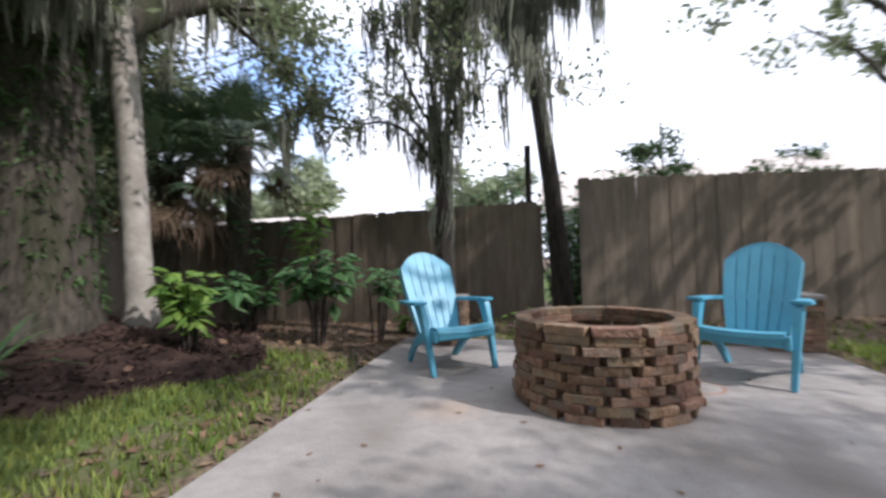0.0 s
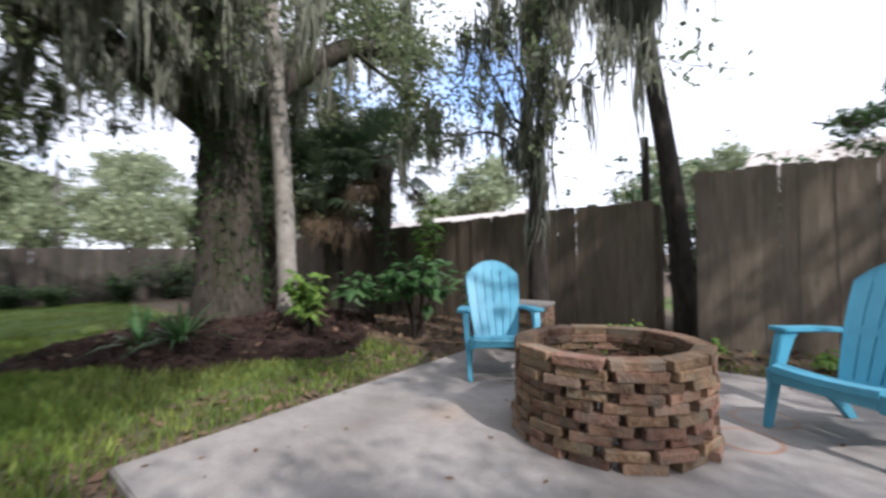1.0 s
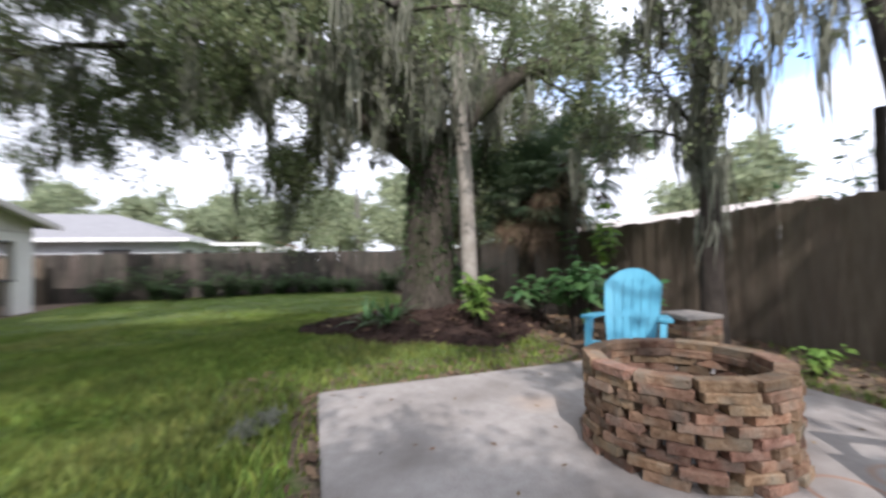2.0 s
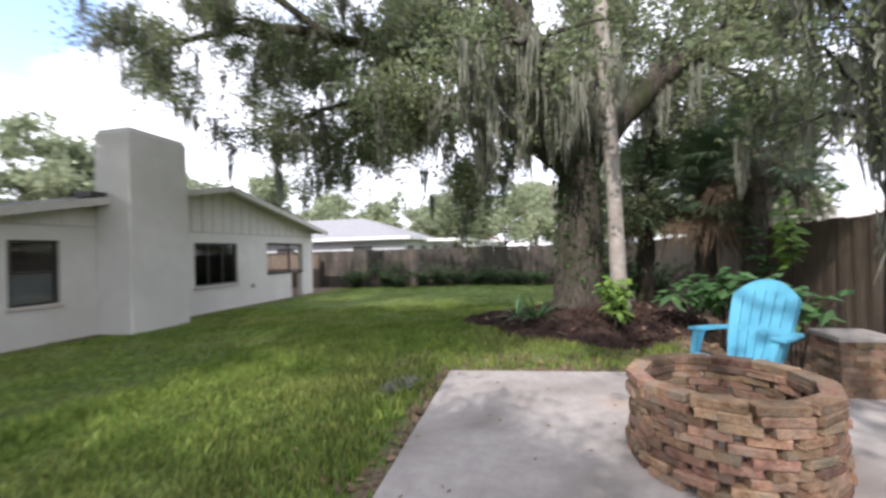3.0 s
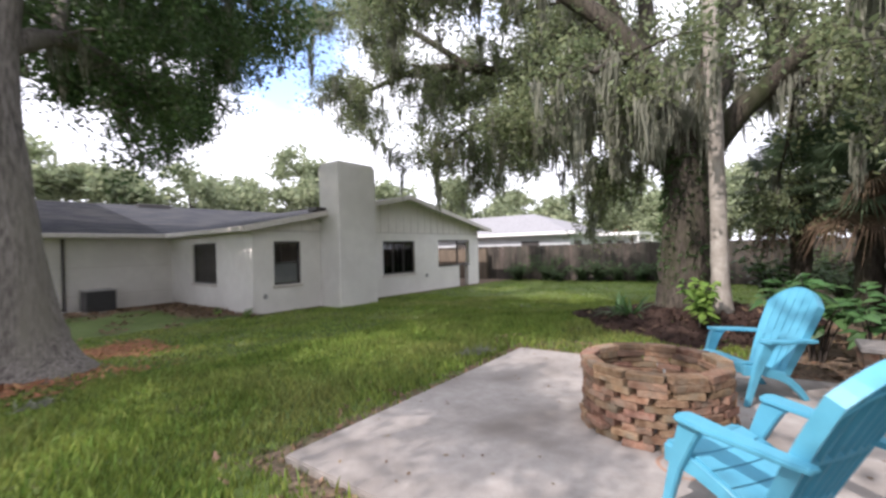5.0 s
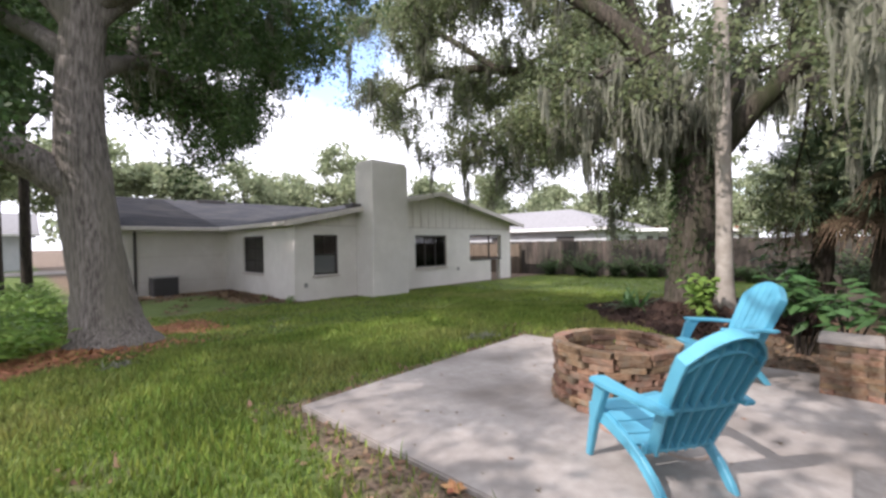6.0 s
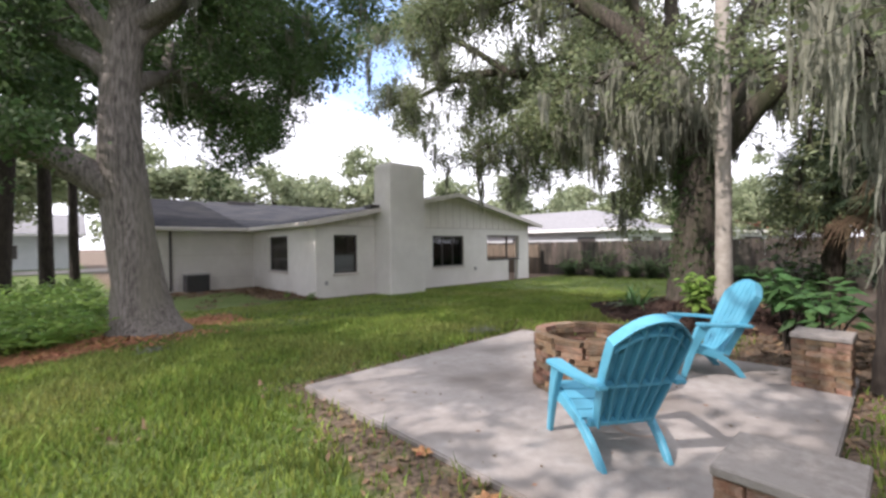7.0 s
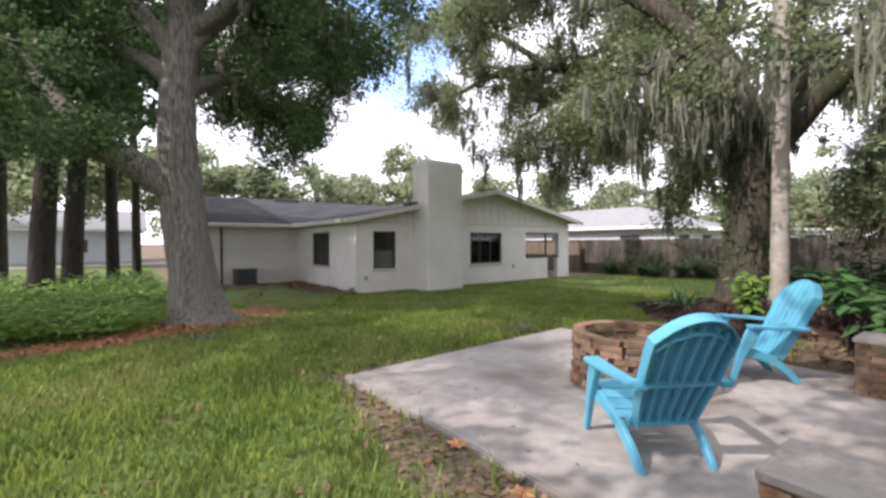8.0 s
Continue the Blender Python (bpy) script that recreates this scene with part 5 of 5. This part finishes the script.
flakes("fallen_leaves", x, y, rg, 0.05, M_DRY, "dry brown leaves fallen on the mulch", "leaves", 0.07, 0.5)
# dry leaves by the patio and under the fence
x, y = scatter(15000, -3.5, 7.0, -0.6, 5.6, rg, lambda x, y, r: (r.random(len(x)) < bare_at(x, y) * 0.9) & ~in_slab(x, y, 0.01) & ~in_mulch(x, y))
flakes("fallen_leaves", x, y, rg, 0.038, M_DRY, "dry brown leaves and twigs on bare earth", "leaves", 0.012, 0.45)
x, y = scatter(90, -0.5, 3.3, 0.2, 4.0, rg, lambda x, y, r: in_slab(x, y, -0.05) & (np.hypot(x - 1.285, y - 2.215) > 0.62))
flakes("fallen_leaves", x, y, rg, 0.02, M_DRY, "few small dry leaves on the concrete", "leaves", 0.004, 0.1, lambda x, y: 0 * x)
for px, py, k in ((3.30, 2.10, 1), (3.38, 2.75, 2)):
    V, F = [], []
    for a in (0.3, 1.1, 2.0, 2.9, 4.2, 5.3):
        broad_leaf(V, F, np.zeros(3), np.array([math.cos(a), math.sin(a), 0.45]), np.array([0, 0, 1.0]), 0.085, 0.055)
    me = bpy.data.meshes.new("dry_leaf")
    me.from_pydata([tuple(v) for v in V], [], [tuple(dict.fromkeys(q)) for q in F])
    o = tagged(part_of("dry_leaf", me, M_STRAW), "large curled orange dry leaf on the earth", "leaf")
    o.location = lie(px, py, 0.01)
# red straw round the second oak
x, y = scatter(52000, 2.0, 7.5, -8.0, -2.6, rg, lambda x, y, r: r.random(len(x)) < np.exp(-((x - 5.0) ** 2 / 1.3 + (y + 3.95) ** 2 / 0.16)) + np.exp(-((x - 2.9) ** 2 / 0.9 + (y + 6.2) ** 2 / 0.35)))
flakes("straw", x, y, rg, 0.034, M_STRAW, "reddish pine straw spread round the oak", "straw", 0.02, 0.3, long=4.5)
# litter along the house wall
x, y = scatter(7000, -1.0, 4.2, -13.5, -8.0, rg, lambda x, y, r: r.random(len(x)) < bare_at(x, y) * 1.1)
flakes("fallen_leaves", x, y, rg, 0.06, M_DRY, "dry leaves heaped along the house wall", "leaves", 0.03, 0.5)

# wisps of moss fallen on the lawn
for px, py in ((0.15, -0.16), (0.32, -0.28), (4.15, -2.9)):
    x, y = px + 0.07 * rg.standard_normal(150), py + 0.05 * rg.standard_normal(150)
    flakes("fallen_moss", x, y, rg, 0.016, M_MOSS, "grey wisp of moss fallen on the lawn", "moss", 0.035, 0.9, long=6)
for k, (px, py, h) in enumerate([(1.35, 4.35, 0.22), (0.55, 4.4, 0.3), (-0.55, -8.05, 0.3), (-0.25, -9.0, 0.25), (2.2, 4.5, 0.2), (-0.9, 4.3, 0.3)]):
    shrub(lie(px, py), 6, h, 0.18, 0.1, 7, M_LEAF_LIGHT, "small green weed on bare earth", 400 + k, "weed", 0.3)

# undergrowth beside the second oak
rg = np.random.default_rng(31)
x, y = scatter(3600, 4.4, 12.5, -12.5, -3.4, rg, lambda x, y, r: (x > 4.9 + 0.10 * (y + 4.3) + 0.25 * np.sin(y * 2)) & (y < -4.25 - 0.12 * (x - 6.5) + 0.3 * np.sin(x * 1.7)))
V, F = [], []
for a, b in zip(x, y):
    h = 0.28 + 0.6 * rg.random() * min(1.0, 0.35 + 0.15 * (-4.2 - b + 0.6))
    c = np.array([a, b, float(height(a, b))])
    for j in range(7):
        q = rg.random() * 6.283
        d = np.array([math.cos(q), math.sin(q), 0.15 + 0.5 * rg.random()])
        broad_leaf(V, F, c + np.array([0.08 * rg.normal(), 0.08 * rg.normal(), h * (0.35 + 0.65 * rg.random())]), d / np.linalg.norm(d), np.array([0, 0, 1.0]), 0.17 + 0.10 * rg.random(), 0.075)
me = bpy.data.meshes.new("undergrowth")
me.from_pydata([tuple(v) for v in V], [], [tuple(dict.fromkeys(q)) for q in F])
tagged(part_of("undergrowth", me, M_LEAF_LIGHT), "lush light green undergrowth at the edge of the wood", "plants", kind="stuff")

# grass
def grass(name, n, x0, x1, y0, y1, tall, wide, seed, keep):
    rg = np.random.default_rng(seed)
    x, y = scatter(n, x0, x1, y0, y1, rg, keep)
    n = len(x)
    clump = 0.8 + 0.32 * np.sin(x * 3.1 + 2 * np.sin(y * 1.7)) * np.sin(y * 2.7 + 1.3 * np.sin(x * 2.1))
    a, h = rg.random(n) * 6.283, tall * clump * (0.45 + 0.9 * rg.random(n))
    c = np.stack([x, y, height(x, y) - 0.005], -1)
    s = np.stack([np.cos(a), np.sin(a), 0 * a], -1) * (wide * (0.6 + 0.8 * rg.random(n)))[:, None]
    b = rg.random(n) * 6.283
    o = np.stack([np.cos(b), np.sin(b), 0 * b], -1) * (h * 0.75 * rg.random(n))[:, None]
    up = np.stack([0 * h, 0 * h, h], -1)
    V = np.stack([c - s, c + s, c + up * 0.6 + o * 0.4 + s * 0.7, c + up * 0.6 + o * 0.4 - s * 0.7, c + up + o], 1).reshape(-1, 3)
    i = np.arange(n)[:, None] * 5
    F = np.concatenate([np.concatenate([i, i + 1, i + 2], 1), np.concatenate([i, i + 2, i + 3], 1), np.concatenate([i + 3, i + 2, i + 4], 1)])
    tagged(part_of(name, mesh_np(name, V, F), M_GRASS), "green mown lawn grass with uneven tufts", "grass", kind="stuff")


def lawn(x, y, r):
    on = (r.random(len(x)) > bare_at(x, y) * 1.25) & ~in_slab(x, y, 0.0) & ~in_mulch(x, y)
    on &= ~((y < HY + 0.05) & (x < HX + 0.05)) & ~((x > -4.62) & (x < -3.0) & (y < -7.3)) & (y < 5.0) & (y > REAR_Y)
    return on


grass("grass", 165000, -3.6, 7.2, -3.4, 5.0, 0.095, 0.0078, 1, lawn)
grass("grass", 75000, -7.0, 7.2, -8.3, 0.2, 0.07, 0.009, 2, lawn)
grass("grass", 50000, -14.8, -3.5, -9.0, 4.9, 0.06, 0.008, 3, lawn)

# ---------------------------------------------------------------- beyond the fences
def far_house(name, label, x0, x1, y0, y1, eave, ridge, wall, roof, along="x", z0=-0.3, doors=3):
    """A plain neighbour: walls, gabled roof, windows."""
    h = thing(name, label, "house", (0, 0, 0))
    part("wall", boxed(x0, x1, y0, y1, z0, eave), wall, h)
    bm = bmesh.new()
    o = 0.5
    if along == "x":
        ym = (y0 + y1) / 2
        prism(bm, [(y0 - o, eave), (ym, ridge), (y1 + o, eave), (y1 + o, eave + 0.14), (ym, ridge + 0.14), (y0 - o, eave + 0.14)], x0 - o, x1 + o, 0)
    else:
        # hipped: four slopes up to a short ridge
        xm, q = (x0 + x1) / 2, (x1 - x0) / 2
        a, b, c, d = [bm.verts.new(p) for p in ((x0 - o, y0 - o, eave), (x1 + o, y0 - o, eave), (x1 + o, y1 + o, eave), (x0 - o, y1 + o, eave))]
        e, g = bm.verts.new((xm, y0 + q, ridge)), bm.verts.new((xm, y1 - q, ridge))
        for face in ((a, b, e), (b, c, g, e), (c, d, g), (d, a, e, g), (d, c, b, a)):
            bm.faces.new(face)
    part("roof", bm, roof, h)
    part("fascia", boxed(x0 - o - 0.02, x1 + o + 0.02, y1 + o, y1 + o + 0.03, eave - 0.05, eave + 0.12), M_WHITE, h)
    part("fascia", boxed(x1 + o, x1 + o + 0.03, y0 - o, y1 + o, eave - 0.05, eave + 0.12), M_WHITE, h)
    for k in range(doors):
        a = x0 + (x1 - x0) * (k + 0.6) / doors
        part("window", boxed(a - 0.6, a + 0.6, y1 - 0.01, y1 + 0.03, 0.6, 1.7), M_FRAME, h)
        part("window", boxed(a - 0.6, a + 0.6, y0 - 0.03, y0 + 0.01, 0.6, 1.7), M_FRAME, h)
        b = y0 + (y1 - y0) * (k + 0.5) / doors
        part("window", boxed(x1 - 0.01, x1 + 0.03, b - 0.6, b + 0.6, 0.6, 1.7), M_FRAME, h)
    return h


far_house("neighbour_house", "low pale house with grey roof beyond the fence", -28, -19.0, -22, -6.6, 2.1, 3.75, M_WALL_P, M_ROOF_G, "y")
far_house("neighbour_house", "distant house with rust-red roof beyond the fence", -46, -36, -10, -3, 2.1, 3.3, M_WALL_P, M_ROOF_R, "x")
far_house("neighbour_house", "pale house with beige roof behind the fence", 0.5, 16, 15, 24, 2.5, 4.6, M_WALL_P, M_ROOF_N, "x")
far_house("neighbour_house", "pale house with light roof behind the fence", -22, -7.5, 11.5, 20, 1.9, 2.9, M_WALL_P, M_ROOF_N, "x")
far_house("neighbour_house", "pale blue house beyond the wood and road", 4, 26, -52, -44, 2.5, 4.4, M_WALL_P, M_ROOF_G, "x")
# open carport rails over the far fence
cp = thing("carport", "white open metal carport frame beyond the fence", "carport")
for x in (-29, -25.5, -22):
    for y in (-7.2, -3.6):
        part("post", boxed(x - 0.05, x + 0.05, y - 0.05, y + 0.05, -0.35, 2.05), M_WHITE, cp)
for y in (-7.2, -3.6):
    part("beam", boxed(-29.2, -21.8, y - 0.06, y + 0.06, 1.95, 2.12), M_WHITE, cp)
    part("beam", boxed(-29.2, -21.8, y - 0.04, y + 0.04, 1.55, 1.62), M_WHITE, cp)
part("beam", boxed(-22.06, -21.94, -7.2, -3.6, 1.95, 2.12), M_WHITE, cp)
part("road", boxed(-60, 60, -40, -34, -0.30, -0.26), M_CAP).name = "road"
tagged(bpy.data.objects["road"], "pale grey road beyond the wood", "road", kind="structure")

# cable over the yard, utility pole far off
pts, rad = spline([(-26, 2.0, 5.2, 0.012), (-8, 6.4, 5.4, 0.012), (3, 8.6, 7.2, 0.012), (14, 11, 9.0, 0.012)], 30)
cv, cf = tubes([(pts, rad)], 5, 1, 0)
tagged(part_of("cable", mesh_np("cable", cv, cf), M_CABLE), "thin grey service cable strung over the yard", "cable")
pts, rad = spline([(-26, 2.0, -0.4, 0.14), (-26, 2.0, 3.0, 0.12), (-26, 2.0, 6.0, 0.10)], 8)
cv, cf = tubes([(pts, rad)], 9, 1, 0)
tagged(part_of("utility_pole", mesh_np("utility_pole", cv, cf), M_BARK_GREY), "grey wooden utility pole beyond the fence", "pole")

# ---------------------------------------------------------------- fences
def board_mesh(k, tall, wide):
    rg = random.Random(k)
    bm = bmesh.new()
    w, c = wide / 2, 0.018 + 0.01 * rg.random()
    prism(bm, [(-w, 0), (w, 0), (w, tall - c), (w - c, tall), (-w + c, tall), (-w, tall - c)], 0.0, 0.017, 1)
    for v in bm.verts:
        v.co.y += 0.006 * rg.uniform(-1, 1) * (v.co.z / tall)
        v.co.x += 0.004 * rg.uniform(-1, 1)
    me = bpy.data.meshes.new("board")
    bm.to_mesh(me)
    bm.free()
    return me


def fence(label, ax, ay, bx, by, tall, wide, top, seed, material=M_BOARD, post_step=2.4, singly=True):
    """Upright boards on rails between two places; top: (z at a, z at b)."""
    rg = random.Random(seed)
    ln, ang = math.hypot(bx - ax, by - ay), math.atan2(by - ay, bx - ax)
    f = thing("fence", label, "fence", (ax, ay, 0), kind="structure")
    f.rotation_euler = (0, 0, ang)
    zt = lambda s: top[0] + (top[1] - top[0]) * s / ln
    for k, dz in enumerate((0.25, 0.9, 1.5)):
        bm = boxed(0, ln, -0.045, -0.006, -0.045, 0.045)
        for v in bm.verts:
            v.co.z += zt(v.co.x) - tall + dz
        part("rail", bm, material, f)
    s = 0.0
    while s < ln:
        part("post", boxed(s - 0.045, s + 0.045, -0.14, -0.05, zt(s) - tall - 0.15, zt(s) - 0.06), material, f)
        s += post_step
    kinds = [board_mesh(seed * 10 + k, tall, wide * (1.0 + 0.012 * k)) for k in range(4)]
    for me in kinds:
        me.materials.append(material)
    s, rows = wide / 2, []
    while s < ln:
        rows.append((s, zt(s) - tall + rg.uniform(-0.012, 0.012), 0.007 * (len(rows) % 2) + rg.uniform(-0.002, 0.002), rg.uniform(-0.4, 0.4), rg.choice(kinds)))
        s += wide * 0.965 + rg.uniform(0.0, 0.003)
    if singly:
        for s, z, y, tilt, me in rows:
            o = new("board", me)
            o.parent = f
            o.matrix_basis = pose(s, y, z, 0, tilt)
    else:
        bm = bmesh.new()
        for s, z, y, tilt, me in rows:
            m = pose(s, y, z, 0, tilt)
            n0 = len(bm.verts)
            bm.from_mesh(me)
            bm.verts.ensure_lookup_table()
            for v in bm.verts[n0:]:
                v.co = m @ v.co
        tagged(part("boards", bm, material, f), kind="stuff")
    return f


# boards face the yard: the line runs so that +y of the fence points to it
fence("brown weathered board fence with dog-eared tops", 0.72, 5.08, -7.3, 4.98, 1.62, 0.14, (1.64, 1.53), 1)
fence("brown weathered board fence with dog-eared tops", 9.4, 6.9, 1.29, 4.66, 1.80, 0.14, (1.86, 1.82), 2)
fence("brown weathered board fence with dog-eared tops", -7.3, 4.98, -15.0, 4.9, 1.65, 0.14, (1.52, 1.47), 3)
fence("grey stained old board fence at the yard's end", -15.0, 4.9, -14.6, -16.0, 1.75, 0.14, (1.45, 1.42), 4, M_FARBOARD)
fence("light new board fence beyond the porch", -14.3, -9.4, -14.3, -24.0, 1.6, 0.14, (1.3, 1.3), 5, M_BOARD, singly=False)
tall_post = boxed(0.56, 0.64, 5.14, 5.22, -0.1, 2.42, 0.006)
tagged(part("post", tall_post, M_BARK_DARK), "tall dark wooden post standing at the fence gap", "post")


# ---------------------------------------------------------------- fire pit and pedestals
def brick_mesh(k, ln, wd, ht):
    rg = random.Random(k)
    bm = boxed(-ln / 2, ln / 2, -wd / 2, wd / 2, 0, ht, 0.0045)
    for v in bm.verts:
        v.co += Vector((rg.uniform(-1, 1) * 0.0035, rg.uniform(-1, 1) * 0.0035, rg.uniform(-1, 1) * 0.002))
    me = bpy.data.meshes.new("brick")
    bm.to_mesh(me)
    bm.free()
    me.materials.append(M_BRICK)
    return me


def lay(me, parent, m):
    o = new("brick", me)
    o.parent = parent
    o.matrix_basis = m


rg = random.Random(5)
pit = thing("fire_pit", "round fire pit of dry-stacked old red bricks with open joints", "fire pit", (1.285, 2.215, 0))
COURSE, COUNT, R_OUT = 0.051, 14, 0.532
loose = [brick_mesh(k, 0.185 + 0.004 * k, 0.092, 0.048) for k in range(5)]
rim = [brick_mesh(20 + k, 0.243 + 0.003 * k, 0.105, 0.049) for k in range(3)]
for c in range(10):
    top = c >= 8
    count = 12 if top else COUNT
    for k in range(count):
        shift = 0.2 + 0.06 * (c == 8) if top else 0.5 * (c % 2) + 0.12 * math.sin(c * 1.7) + rg.uniform(-0.05, 0.05)
        a = 2 * math.pi * (k + shift) / count
        r = R_OUT - 0.046 + rg.uniform(-0.012, 0.012) + (0.016 if c in (0, 1) else 0) - (0.012 if top else 0)
        lay(rg.choice(rim if top else loose), pit, pose(r * math.cos(a), r * math.sin(a), c * COURSE, rg.uniform(-0.9, 0.9), rg.uniform(-1.1, 1.1),
                                                        math.degrees(a) + 90 + rg.uniform(-5.5, 5.5) * (0.5 if top else 1.0)))
bm = bmesh.new()
bmesh.ops.create_circle(bm, cap_ends=True, radius=0.45, segments=32)
bmesh.ops.translate(bm, vec=(0, 0, 0.006), verts=bm.verts)
part("ash", bm, M_SOOT, pit, "dark ash on the pit floor")


def pedestal(at, seed):
    """A small brick pillar with a concrete cap."""
    r_ = random.Random(seed)
    p = thing("brick_pedestal", "low square brick pedestal with a concrete cap", "pedestal", at, "brick pedestals of the patio")
    kinds = [brick_mesh(seed * 7 + k, 0.203, 0.094, 0.050) for k in range(3)]
    halves = [brick_mesh(seed * 9 + k, 0.098, 0.094, 0.050) for k in range(3)]
    part("core", boxed(-0.155, 0.155, -0.155, 0.155, 0.0, 0.44), M_SOOT, p)
    for c in range(9):
        for s in range(4):
            row = ((-0.1025, kinds), (0.1025, kinds)) if c % 2 else ((-0.154, halves), (0.0, kinds), (0.154, halves))
            for u, cut in row:
                inset = r_.uniform(-0.004, 0.010)
                m = pose(0, 0, 0, 0, 0, 90 * s) @ pose(u, -0.158 + inset, c * 0.0502, r_.uniform(-1, 1), r_.uniform(-0.8, 0.8), r_.uniform(-2, 2))
                lay(r_.choice(cut), p, m)
    part("cap", boxed(-0.215, 0.215, -0.215, 0.215, 0.455, 0.50, 0.008), M_CAP, p, "grey concrete cap slab")
    return p


pedestal((-0.19, 3.73, 0.0), 3)
pedestal((3.0, 3.97, 0.0), 4)
